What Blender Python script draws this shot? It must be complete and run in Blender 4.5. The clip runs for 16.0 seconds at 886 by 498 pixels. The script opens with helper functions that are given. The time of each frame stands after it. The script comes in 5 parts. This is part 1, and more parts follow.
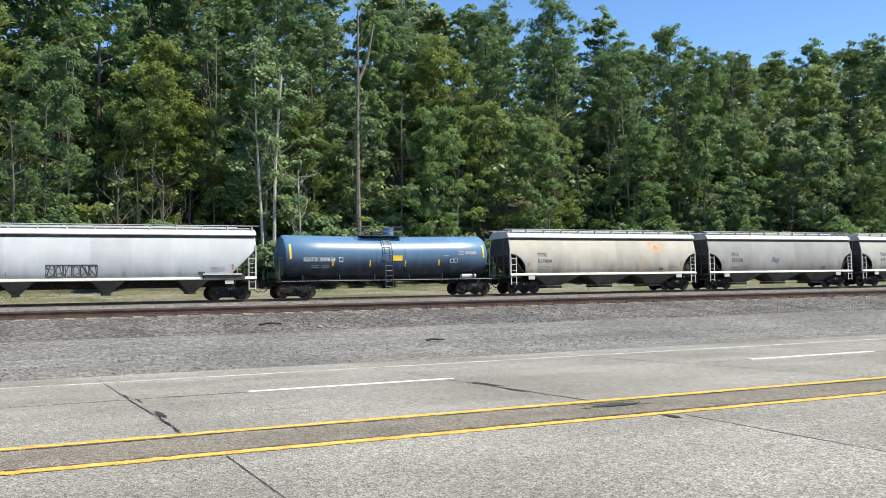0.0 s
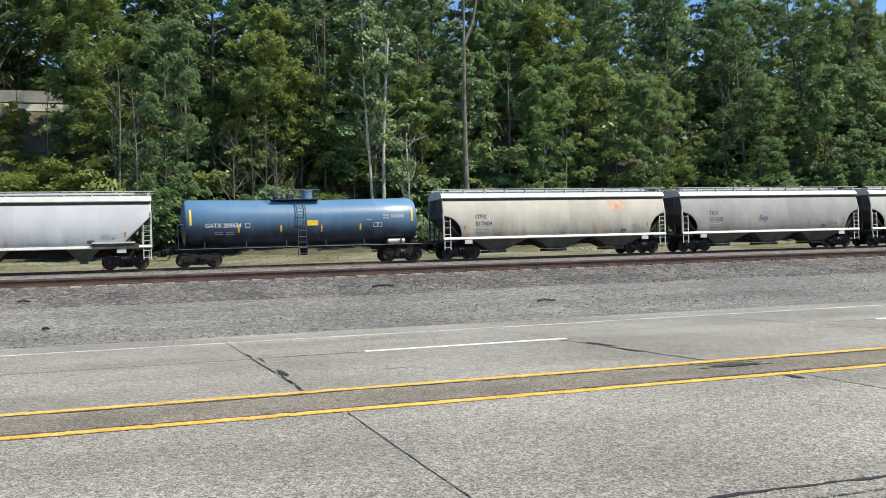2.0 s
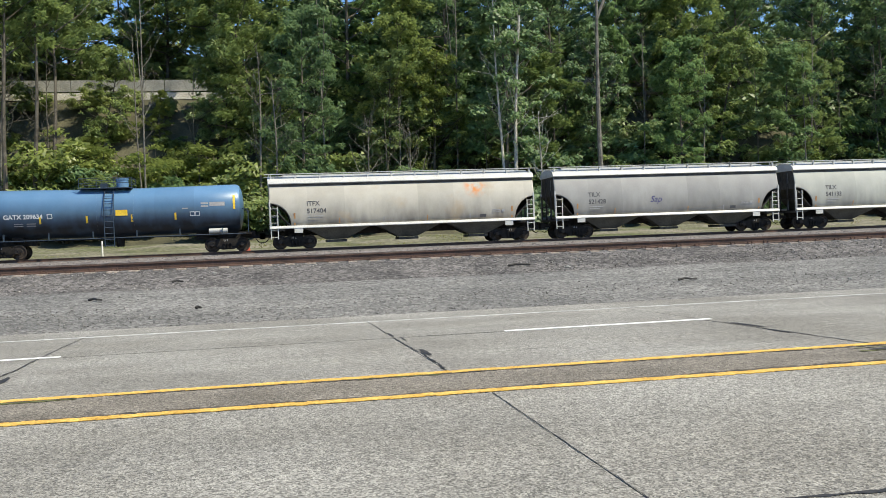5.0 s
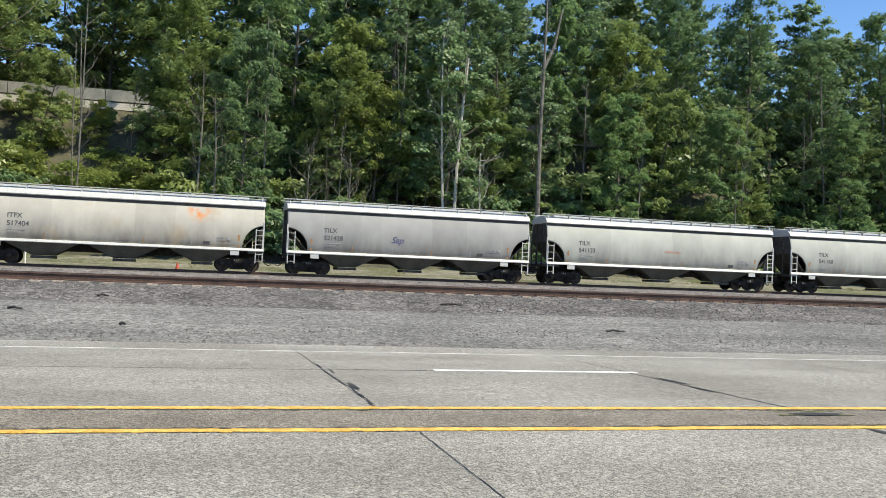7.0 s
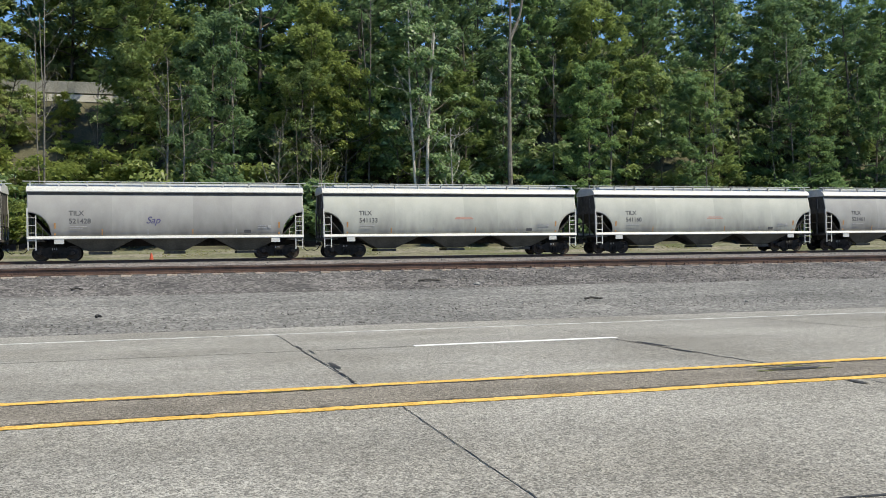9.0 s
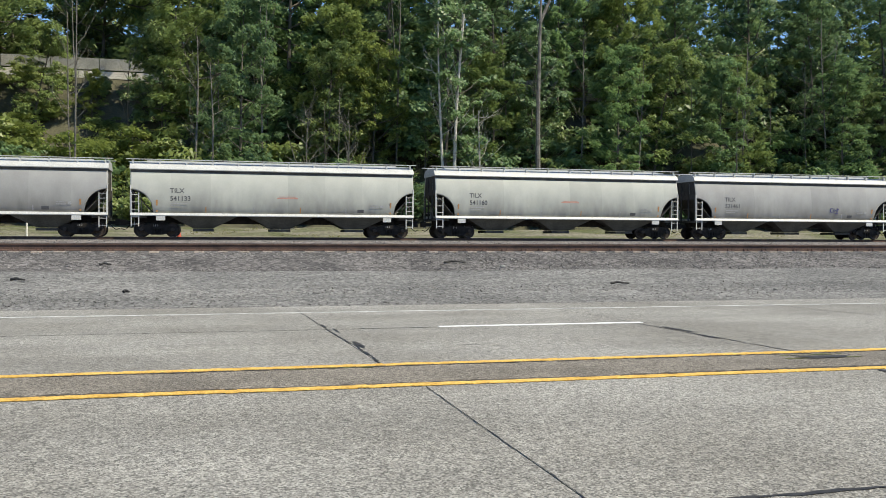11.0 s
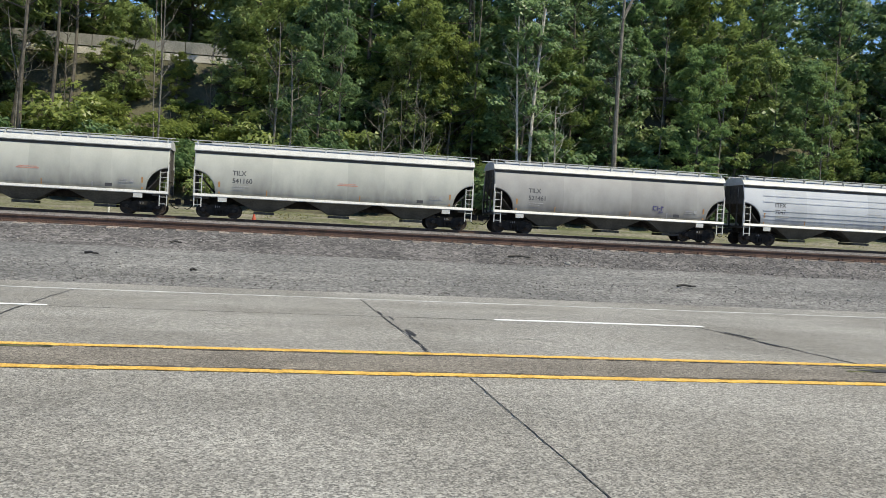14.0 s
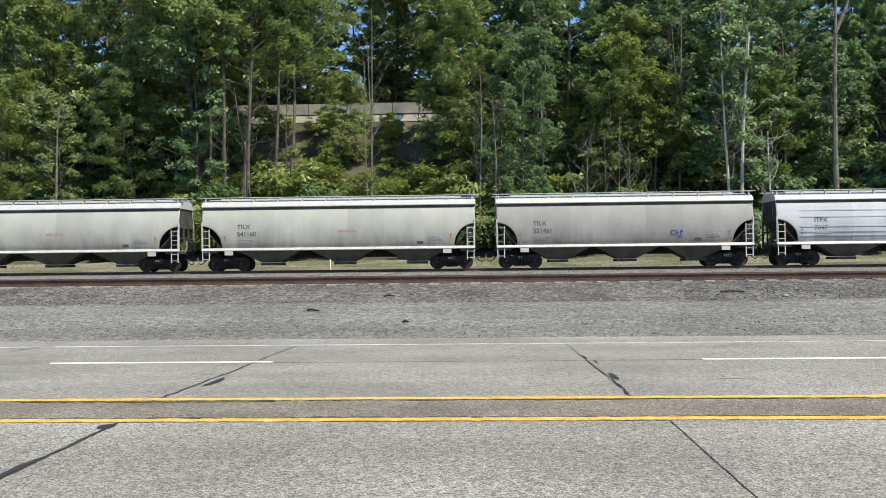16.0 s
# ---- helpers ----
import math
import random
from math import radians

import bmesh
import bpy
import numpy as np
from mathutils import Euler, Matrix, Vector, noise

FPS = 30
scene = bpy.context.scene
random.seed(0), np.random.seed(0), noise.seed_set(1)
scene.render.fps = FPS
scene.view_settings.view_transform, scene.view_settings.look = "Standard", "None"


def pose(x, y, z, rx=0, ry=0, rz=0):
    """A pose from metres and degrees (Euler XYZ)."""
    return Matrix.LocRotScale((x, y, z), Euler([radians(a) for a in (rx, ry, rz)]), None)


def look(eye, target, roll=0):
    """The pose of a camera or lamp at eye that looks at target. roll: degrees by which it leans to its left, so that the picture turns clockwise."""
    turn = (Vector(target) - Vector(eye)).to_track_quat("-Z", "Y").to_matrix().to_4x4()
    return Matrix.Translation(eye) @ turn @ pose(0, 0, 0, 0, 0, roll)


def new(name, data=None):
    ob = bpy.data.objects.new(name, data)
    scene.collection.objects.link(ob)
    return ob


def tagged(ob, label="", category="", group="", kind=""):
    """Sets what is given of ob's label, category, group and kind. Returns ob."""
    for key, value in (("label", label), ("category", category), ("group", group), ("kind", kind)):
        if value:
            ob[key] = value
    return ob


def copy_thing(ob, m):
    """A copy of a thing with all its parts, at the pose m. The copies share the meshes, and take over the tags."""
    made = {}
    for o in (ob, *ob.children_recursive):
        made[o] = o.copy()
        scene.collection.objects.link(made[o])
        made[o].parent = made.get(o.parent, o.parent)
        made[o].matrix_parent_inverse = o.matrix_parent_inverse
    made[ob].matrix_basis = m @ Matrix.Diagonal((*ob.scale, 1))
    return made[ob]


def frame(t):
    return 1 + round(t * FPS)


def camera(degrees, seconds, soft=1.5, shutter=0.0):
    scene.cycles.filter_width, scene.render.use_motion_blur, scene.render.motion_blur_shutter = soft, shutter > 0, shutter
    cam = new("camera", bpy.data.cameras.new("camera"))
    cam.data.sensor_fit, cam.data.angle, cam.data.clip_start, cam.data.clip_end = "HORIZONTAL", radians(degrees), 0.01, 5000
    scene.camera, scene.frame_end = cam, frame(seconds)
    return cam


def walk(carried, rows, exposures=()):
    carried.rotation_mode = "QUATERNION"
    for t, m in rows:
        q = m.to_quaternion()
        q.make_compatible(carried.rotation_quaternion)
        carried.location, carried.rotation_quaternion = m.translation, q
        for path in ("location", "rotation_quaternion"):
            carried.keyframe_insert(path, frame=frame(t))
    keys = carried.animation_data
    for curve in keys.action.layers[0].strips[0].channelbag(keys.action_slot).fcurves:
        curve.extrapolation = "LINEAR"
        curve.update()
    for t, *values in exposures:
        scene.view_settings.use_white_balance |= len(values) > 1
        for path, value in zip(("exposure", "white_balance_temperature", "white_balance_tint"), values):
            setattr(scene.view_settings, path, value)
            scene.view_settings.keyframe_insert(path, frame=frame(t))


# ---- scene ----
cam = camera(50.3, 16.0, soft=0.5)
PATH = [
    (0, pose(0.038, -0.080, 1.215, 92.52, 1.12, -25.50)),
    (0.5, pose(0.015, -0.049, 1.211, 92.01, 1.45, -21.70)),
    (1, pose(0.019, -0.054, 1.213, 91.30, 1.07, -19.81)),
    (1.5, pose(0.023, -0.033, 1.212, 90.35, 0.78, -19.53)),
    (2, pose(-0.011, -0.082, 1.205, 90.35, 1.74, -18.92)),
    (2.5, pose(-0.052, -0.057, 1.206, 90.23, 1.94, -14.97)),
    (3, pose(-0.068, 0.018, 1.195, 89.95, 1.77, -10.80)),
    (3.5, pose(-0.075, 0.055, 1.201, 89.43, 2.02, -9.68)),
    (3.7, pose(-0.071, 0.045, 1.200, 89.93, 2.58, -9.26)),
    (5.8, pose(-0.103, -0.026, 1.229, 89.19, 0.64, -12.91)),
    (6, pose(-0.106, -0.027, 1.223, 89.99, -0.21, -13.36)),
    (6.5, pose(-0.137, -0.011, 1.231, 91.04, -2.63, -14.94)),
    (7, pose(-0.150, -0.026, 1.235, 91.52, -2.23, -15.03)),
    (7.5, pose(-0.136, 0.007, 1.214, 90.95, -0.44, -16.30)),
    (8, pose(-0.124, 0.021, 1.204, 90.66, 0.71, -17.19)),
    (8.5, pose(-0.123, 0.000, 1.209, 90.23, 0.91, -15.95)),
    (9, pose(-0.132, 0.006, 1.209, 90.12, 0.71, -16.46)),
    (9.5, pose(-0.145, 0.014, 1.205, 89.73, 0.16, -17.64)),
    (10, pose(-0.138, 0.023, 1.212, 88.90, -0.50, -16.09)),
    (10.2, pose(-0.131, 0.038, 1.204, 88.85, -0.76, -15.29)),
    (12.3, pose(-0.116, 0.056, 1.181, 89.52, -0.09, -14.77)),
    (12.5, pose(-0.115, 0.011, 1.182, 88.83, -0.50, -14.84)),
    (13, pose(-0.077, 0.059, 1.181, 87.40, -1.23, -14.89)),
    (13.5, pose(-0.018, 0.006, 1.170, 88.92, -1.65, -11.25)),
    (14, pose(0.059, 0.059, 1.163, 88.56, -2.94, -10.45)),
    (14.5, pose(0.143, 0.100, 1.160, 88.40, -4.92, -7.91)),
    (15, pose(0.201, -0.018, 1.172, 88.74, -2.17, -3.56)),
    (15.5, pose(0.191, -0.101, 1.195, 89.43, 0.28, 1.75)),
    (16, pose(0.215, -0.138, 1.215, 90.90, 0.62, 2.36)),
]
walk(cam, PATH, [(0.0, 0.48, 7300, 4), (1.5, 0.30, 7300, 4), (3.0, 0.30, 7300, 4), (3.5, 0.26, 7300, 4), (6.0, 0.26, 7300, 4), (7.0, 0.36, 7300, 4), (9.0, 0.20, 7300, 4), (12.5, 0.13, 7300, 4), (13.0, 0.0, 7300, 4), (13.5, 0.06, 7300, 4), (14.5, 0.13, 7300, 4), (15.0, 0.05, 7300, 4), (15.5, 0.23, 7300, 4), (16.0, 0.30, 7300, 4)])

# ---- sky, sun and exposure ----
SUN = Vector((0.45, -0.36, 0.82)).normalized()
world = bpy.data.worlds.new("sky")
scene.world = world
world.use_nodes = True
sky = world.node_tree.nodes.new("ShaderNodeTexSky")
sky.sky_type = "NISHITA"
sky.sun_disc = False
sky.sun_elevation = math.asin(SUN.z)
sky.sun_rotation = math.atan2(SUN.x, SUN.y)
sky.air_density, sky.dust_density, sky.ozone_density = 1.0, 0.0, 2.5
sky.altitude = 600
back = world.node_tree.nodes["Background"]
back.inputs["Strength"].default_value = 0.165
clear = world.node_tree.nodes.new("ShaderNodeHueSaturation")
clear.inputs["Saturation"].default_value = 1.25
clear.inputs["Hue"].default_value = 0.512
world.node_tree.links.new(sky.outputs[0], clear.inputs["Color"])
world.node_tree.links.new(clear.outputs[0], back.inputs["Color"])
sun = new("sun", bpy.data.lights.new("sun", "SUN"))
sun.data.energy, sun.data.angle, sun.data.color = 5.0, radians(0.53), (1.0, 0.93, 0.80)
sun.matrix_world = look(SUN * 200, (0, 0, 0))


# ---- materials ----
def material(name, a, b, rough=0.8, metal=0.0, scale=2.0, fine=40.0, grain=0.25, bump=0.0, bump_scale=60.0,
             world_space=False, stretch=(1, 1, 1), coat=0.0, per_piece=0.0, contrast=(0.35, 0.65), cells=False, spec=0.5, mid=0.0, mid_scale=22.0, streak=0.0):
    m = bpy.data.materials.new(name)
    m.use_nodes = True
    nt = m.node_tree
    n, l = nt.nodes, nt.links
    p = n["Principled BSDF"]
    p.inputs["Roughness"].default_value = rough
    p.inputs["Metallic"].default_value = metal
    p.inputs["Coat Weight"].default_value = coat
    p.inputs["Specular IOR Level"].default_value = spec
    if world_space:
        src = n.new("ShaderNodeNewGeometry").outputs["Position"]
    else:
        src = n.new("ShaderNodeTexCoord").outputs["Object"]
    mp = n.new("ShaderNodeMapping")
    mp.inputs["Scale"].default_value = stretch
    l.new(src, mp.inputs["Vector"])
    big = n.new("ShaderNodeTexNoise")
    big.inputs["Scale"].default_value, big.inputs["Detail"].default_value = scale, 5
    l.new(mp.outputs[0], big.inputs["Vector"])
    ramp = n.new("ShaderNodeValToRGB")
    ramp.color_ramp.elements[0].position, ramp.color_ramp.elements[1].position = contrast
    ramp.color_ramp.elements[0].color, ramp.color_ramp.elements[1].color = (*a, 1), (*b, 1)
    l.new(big.outputs["Fac"], ramp.inputs["Fac"])
    if cells:
        small = n.new("ShaderNodeTexVoronoi")
        small.inputs["Scale"].default_value = fine
        l.new(mp.outputs[0], small.inputs["Vector"])
        grains = n.new("ShaderNodeSeparateColor")
        l.new(small.outputs["Color"], grains.inputs[0])
        small_out = grains.outputs[0]
    else:
        small = n.new("ShaderNodeTexNoise")
        small.inputs["Scale"].default_value, small.inputs["Detail"].default_value = fine, 3
        l.new(mp.outputs[0], small.inputs["Vector"])
        small_out = small.outputs["Fac"]
    rng = n.new("ShaderNodeMapRange")
    rng.inputs["From Min"].default_value, rng.inputs["From Max"].default_value = (0.0, 1.0) if cells else (0.36, 0.64)
    rng.inputs["To Min"].default_value, rng.inputs["To Max"].default_value = 1 - grain, 1 + grain
    l.new(small_out, rng.inputs["Value"])
    mix = n.new("ShaderNodeVectorMath")
    mix.operation = "SCALE"
    l.new(ramp.outputs["Color"], mix.inputs[0])
    l.new(rng.outputs[0], mix.inputs["Scale"])
    out = mix.outputs[0]
    # clumped grains, and streaks along the line of travel
    for amount, size, squeeze in ((mid, mid_scale, (1, 1, 1)), (streak, 1.1, (0.10, 1, 1))):
        if not amount:
            continue
        mm = n.new("ShaderNodeMapping")
        mm.inputs["Scale"].default_value = squeeze
        l.new(mp.outputs[0], mm.inputs["Vector"])
        tx = n.new("ShaderNodeTexNoise")
        tx.inputs["Scale"].default_value, tx.inputs["Detail"].default_value = size, 4
        l.new(mm.outputs[0], tx.inputs["Vector"])
        tr = n.new("ShaderNodeMapRange")
        tr.inputs["From Min"].default_value, tr.inputs["From Max"].default_value = 0.34, 0.66
        tr.inputs["To Min"].default_value, tr.inputs["To Max"].default_value = 1 - amount, 1 + amount
        l.new(tx.outputs["Fac"], tr.inputs["Value"])
        sc = n.new("ShaderNodeVectorMath")
        sc.operation = "SCALE"
        l.new(out, sc.inputs[0])
        l.new(tr.outputs[0], sc.inputs["Scale"])
        out = sc.outputs[0]
    if per_piece:
        info = n.new("ShaderNodeObjectInfo")
        r2 = n.new("ShaderNodeMapRange")
        r2.inputs["To Min"].default_value, r2.inputs["To Max"].default_value = 1 - per_piece, 1 + per_piece
        l.new(info.outputs["Random"], r2.inputs["Value"])
        mix2 = n.new("ShaderNodeVectorMath")
        mix2.operation = "SCALE"
        l.new(out, mix2.inputs[0])
        l.new(r2.outputs[0], mix2.inputs["Scale"])
        out = mix2.outputs[0]
    l.new(out, p.inputs["Base Color"])
    if bump:
        bn = n.new("ShaderNodeTexNoise")
        bn.inputs["Scale"].default_value, bn.inputs["Detail"].default_value = bump_scale, 3
        l.new(mp.outputs[0], bn.inputs["Vector"])
        b_ = n.new("ShaderNodeBump")
        b_.inputs["Strength"].default_value, b_.inputs["Distance"].default_value = bump, 0.03
        l.new(bn.outputs["Fac"], b_.inputs["Height"])
        l.new(b_.outputs[0], p.inputs["Normal"])
    return m


def leaf_material(name, dark, light, yellow):
    m = bpy.data.materials.new(name)
    m.use_nodes = True
    n, l = m.node_tree.nodes, m.node_tree.links
    p = n["Principled BSDF"]
    p.inputs["Roughness"].default_value = 0.42
    geo = n.new("ShaderNodeNewGeometry")
    info = n.new("ShaderNodeObjectInfo")
    ramp = n.new("ShaderNodeValToRGB")
    ramp.color_ramp.elements[0].color, ramp.color_ramp.elements[1].color = (*dark, 1), (*light, 1)
    l.new(geo.outputs["Random Per Island"], ramp.inputs["Fac"])
    # whole trees lean to a yellower or a bluer green
    mx = n.new("ShaderNodeMix")
    mx.data_type = "RGBA"
    sc = n.new("ShaderNodeMath")
    sc.operation = "MULTIPLY"
    sc.inputs[1].default_value = 0.75
    l.new(info.outputs["Random"], sc.inputs[0])
    l.new(sc.outputs[0], mx.inputs["Factor"])
    l.new(ramp.outputs["Color"], mx.inputs["A"])
    mul = n.new("ShaderNodeVectorMath")
    mul.operation = "MULTIPLY"
    mul.inputs[1].default_value = yellow
    l.new(ramp.outputs["Color"], mul.inputs[0])
    l.new(mul.outputs[0], mx.inputs["B"])
    l.new(mx.outputs["Result"], p.inputs["Base Color"])
    tr = n.new("ShaderNodeBsdfTranslucent")
    l.new(mx.outputs["Result"], tr.inputs["Color"])
    ms = n.new("ShaderNodeMixShader")
    ms.inputs[0].default_value = 0.5
    l.new(p.outputs[0], ms.inputs[1])
    l.new(tr.outputs[0], ms.inputs[2])
    l.new(ms.outputs[0], n["Material Output"].inputs["Surface"])
    return m


CONCRETE = material("aggregate_concrete", (0.217, 0.208, 0.182), (0.297, 0.290, 0.262), 0.9, scale=0.4, fine=95, grain=0.62, bump=0.5, bump_scale=60, world_space=True, per_piece=0.04, cells=True, mid=0.19, mid_scale=20, streak=0.10, stretch=(1, 0.85, 1))
MEDIAN = material("oil_darkened_concrete", (0.163, 0.146, 0.119), (0.228, 0.206, 0.170), 0.9, scale=1.3, fine=85, grain=0.6, bump=0.6, bump_scale=60, world_space=True, cells=True, mid=0.22, mid_scale=22, streak=0.10, stretch=(1, 0.85, 1))
TAR = material("joint_tar", (0.02, 0.02, 0.02), (0.04, 0.038, 0.035), 0.7, fine=30)
YELLOW = material("yellow_road_paint", (0.583, 0.338, 0.065), (0.778, 0.493, 0.120), 0.85, scale=5, fine=45, grain=0.3, world_space=True, mid=0.14, mid_scale=16)
GRIME = material("black_brown_road_grime", (0.045, 0.04, 0.03), (0.12, 0.105, 0.08), 0.95, scale=5, fine=50, grain=0.5, world_space=True, cells=True)
MOSS = material("road_moss", (0.06, 0.075, 0.02), (0.14, 0.15, 0.05), 0.95, scale=8, fine=60, grain=0.4, world_space=True)
WHITE_LINE = material("white_road_paint", (0.60, 0.60, 0.58), (0.82, 0.82, 0.80), 0.8, scale=4, fine=45, grain=0.2, world_space=True)
GRAVEL = material("grey_gravel", (0.142, 0.141, 0.134), (0.202, 0.199, 0.187), 0.95, scale=0.35, fine=28, grain=0.55, bump=0.8, bump_scale=30, world_space=True, cells=True, stretch=(0.85, 1, 1), mid=0.22, mid_scale=7, streak=0.14)
DASH_PAINT = material("fresh_white_road_paint", (0.78, 0.78, 0.76), (0.88, 0.88, 0.86), 0.8, scale=4, fine=45, grain=0.15, world_space=True)
WORN_WHITE = material("worn_white_road_paint", (0.370, 0.370, 0.352), (0.616, 0.616, 0.598), 0.8, scale=3, fine=45, grain=0.35, world_space=True)
BALLAST = material("rusty_ballast", (0.080, 0.075, 0.071), (0.146, 0.137, 0.130), 0.95, scale=1.0, fine=17, grain=0.7, bump=1.0, bump_scale=18, world_space=True, cells=True, mid=0.25, mid_scale=5)
PALE_BALLAST = material("pale_brown_ballast", (0.1275, 0.1088, 0.0978), (0.2295, 0.2023, 0.1827), 0.95, scale=1.4, fine=6, grain=0.5, bump=0.8, bump_scale=10, world_space=True, cells=True, mid=0.3, mid_scale=1.5, stretch=(1, 0.3, 1))
SOIL = material("forest_floor", (0.05, 0.05, 0.03), (0.10, 0.095, 0.06), 0.95, scale=0.6, fine=8, bump=0.6, bump_scale=5, world_space=True)
GRASSLAND = material("dry_grass_and_dirt", (0.0842, 0.0994, 0.0382), (0.2218, 0.2065, 0.1649), 0.95, scale=0.45, fine=7, grain=0.5, world_space=True, stretch=(0.5, 1, 1))
RAIL = material("rusty_rail_steel", (0.052, 0.030, 0.023), (0.10, 0.056, 0.042), 0.75, scale=3, fine=40, world_space=True)
RAILHEAD = material("worn_rail_head", (0.17, 0.14, 0.12), (0.24, 0.20, 0.18), 0.45, metal=0.6, scale=3, fine=40, world_space=True)
TIE = material("weathered_timber", (0.27, 0.22, 0.18), (0.48, 0.41, 0.35), 0.9, scale=6, fine=40, per_piece=0.2)
BARK = material("grey_bark", (0.06, 0.052, 0.042), (0.13, 0.115, 0.094), 0.9, scale=2, fine=18, bump=0.5, bump_scale=10)
PALE_BARK = material("pale_bark", (0.30, 0.28, 0.25), (0.50, 0.47, 0.42), 0.85, scale=2.5, fine=14, grain=0.3, bump=0.4, bump_scale=10)
LEAF = leaf_material("green_leaves", (0.103, 0.167, 0.067), (0.281, 0.367, 0.157), (1.08, 1.04, 0.85))
LEAF_BLUE = leaf_material("deep_green_leaves", (0.105, 0.185, 0.098), (0.262, 0.374, 0.184), (1.05, 1.08, 0.85))
LEAF_LIGHT = leaf_material("sunlit_shrub_leaves", (0.13, 0.185, 0.06), (0.34, 0.42, 0.15), (1.10, 1.03, 0.80))
LEAF_MAPLE = leaf_material("bright_maple_leaves", (0.14, 0.21, 0.08), (0.33, 0.42, 0.17), (1.08, 1.04, 0.85))
BARRIER = material("stained_concrete", (0.19, 0.195, 0.185), (0.29, 0.29, 0.275), 0.9, scale=0.8, fine=10, world_space=True)
BARRIER_PALE = material("pale_concrete", (0.5, 0.48, 0.44), (0.65, 0.63, 0.58), 0.9, scale=0.8, fine=10, world_space=True)


def shaded_dirty_paint(name, a, b, grime_shade, rough=0.45, low=1.5, high=3.3, rust=0.0, metal=0.0, heavy=1.0, stain=None, uneven=0.15):
    """Car paint with streaky soot and painted shade deepening low on the sides, and rust patches."""
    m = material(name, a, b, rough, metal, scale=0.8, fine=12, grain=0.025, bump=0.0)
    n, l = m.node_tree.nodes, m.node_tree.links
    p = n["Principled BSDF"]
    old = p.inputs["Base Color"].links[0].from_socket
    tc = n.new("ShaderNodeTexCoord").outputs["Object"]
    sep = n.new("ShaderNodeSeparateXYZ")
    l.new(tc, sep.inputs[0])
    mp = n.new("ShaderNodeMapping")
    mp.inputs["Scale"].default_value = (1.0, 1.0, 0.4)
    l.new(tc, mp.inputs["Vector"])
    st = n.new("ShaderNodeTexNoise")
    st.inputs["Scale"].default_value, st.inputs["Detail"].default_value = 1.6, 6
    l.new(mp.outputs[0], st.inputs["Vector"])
    # height mask: soot together with shading put into the colour, fading upward
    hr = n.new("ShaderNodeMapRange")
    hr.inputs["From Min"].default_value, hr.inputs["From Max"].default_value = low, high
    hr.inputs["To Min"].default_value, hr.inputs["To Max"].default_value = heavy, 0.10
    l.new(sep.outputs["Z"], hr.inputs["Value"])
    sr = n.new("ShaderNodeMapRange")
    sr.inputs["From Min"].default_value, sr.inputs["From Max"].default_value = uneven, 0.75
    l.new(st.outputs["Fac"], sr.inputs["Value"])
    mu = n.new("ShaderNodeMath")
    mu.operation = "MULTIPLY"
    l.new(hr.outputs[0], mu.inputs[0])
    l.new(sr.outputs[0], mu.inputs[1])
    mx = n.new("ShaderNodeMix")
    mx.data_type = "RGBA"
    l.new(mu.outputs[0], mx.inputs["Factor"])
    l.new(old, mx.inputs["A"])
    mx.inputs["B"].default_value = (*grime_shade, 1)
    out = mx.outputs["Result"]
    # sheets welded side by side have aged a little differently
    cut = n.new("ShaderNodeMath")
    cut.operation = "DIVIDE"
    cut.inputs[1].default_value = 2.3
    l.new(sep.outputs["X"], cut.inputs[0])
    whole = n.new("ShaderNodeMath")
    whole.operation = "FLOOR"
    l.new(cut.outputs[0], whole.inputs[0])
    white = n.new("ShaderNodeTexWhiteNoise")
    white.noise_dimensions = "1D"
    l.new(whole.outputs[0], white.inputs["W"])
    tone = n.new("ShaderNodeMapRange")
    tone.inputs["To Min"].default_value, tone.inputs["To Max"].default_value = 0.91, 1.06
    l.new(white.outputs["Value"], tone.inputs["Value"])
    aged = n.new("ShaderNodeVectorMath")
    aged.operation = "SCALE"
    l.new(out, aged.inputs[0])
    l.new(tone.outputs[0], aged.inputs["Scale"])
    out = aged.outputs[0]
    if rust:
        rn = n.new("ShaderNodeTexNoise")
        rn.inputs["Scale"].default_value, rn.inputs["Detail"].default_value = 0.55, 7
        mp2 = n.new("ShaderNodeMapping")
        mp2.inputs["Location"].default_value = (3.7, 0, 1.2)
        l.new(tc, mp2.inputs["Vector"])
        l.new(mp2.outputs[0], rn.inputs["Vector"])
        rr = n.new("ShaderNodeMapRange")
        rr.inputs["From Min"].default_value, rr.inputs["From Max"].default_value = 0.56, 0.74
        rr.inputs["To Max"].default_value = rust
        l.new(rn.outputs["Fac"], rr.inputs["Value"])
        m2 = n.new("ShaderNodeMix")
        m2.data_type = "RGBA"
        l.new(rr.outputs[0], m2.inputs["Factor"])
        l.new(out, m2.inputs["A"])
        m2.inputs["B"].default_value = (0.45, 0.30, 0.14, 1)
        out = m2.outputs["Result"]
    if stain:
        d = n.new("ShaderNodeVectorMath")
        d.operation = "DISTANCE"
        d.inputs[1].default_value = stain
        l.new(tc, d.inputs[0])
        dr = n.new("ShaderNodeMapRange")
        dr.inputs["From Min"].default_value, dr.inputs["From Max"].default_value = 0.9, 0.3
        l.new(d.outputs["Value"], dr.inputs["Value"])
        dn = n.new("ShaderNodeTexNoise")
        dn.inputs["Scale"].default_value, dn.inputs["Detail"].default_value = 2.6, 4
        l.new(tc, dn.inputs["Vector"])
        dm = n.new("ShaderNodeMapRange")
        dm.inputs["From Min"].default_value, dm.inputs["From Max"].default_value = 0.38, 0.62
        l.new(dn.outputs["Fac"], dm.inputs["Value"])
        dx = n.new("ShaderNodeMath")
        dx.operation = "MULTIPLY"
        l.new(dr.outputs[0], dx.inputs[0])
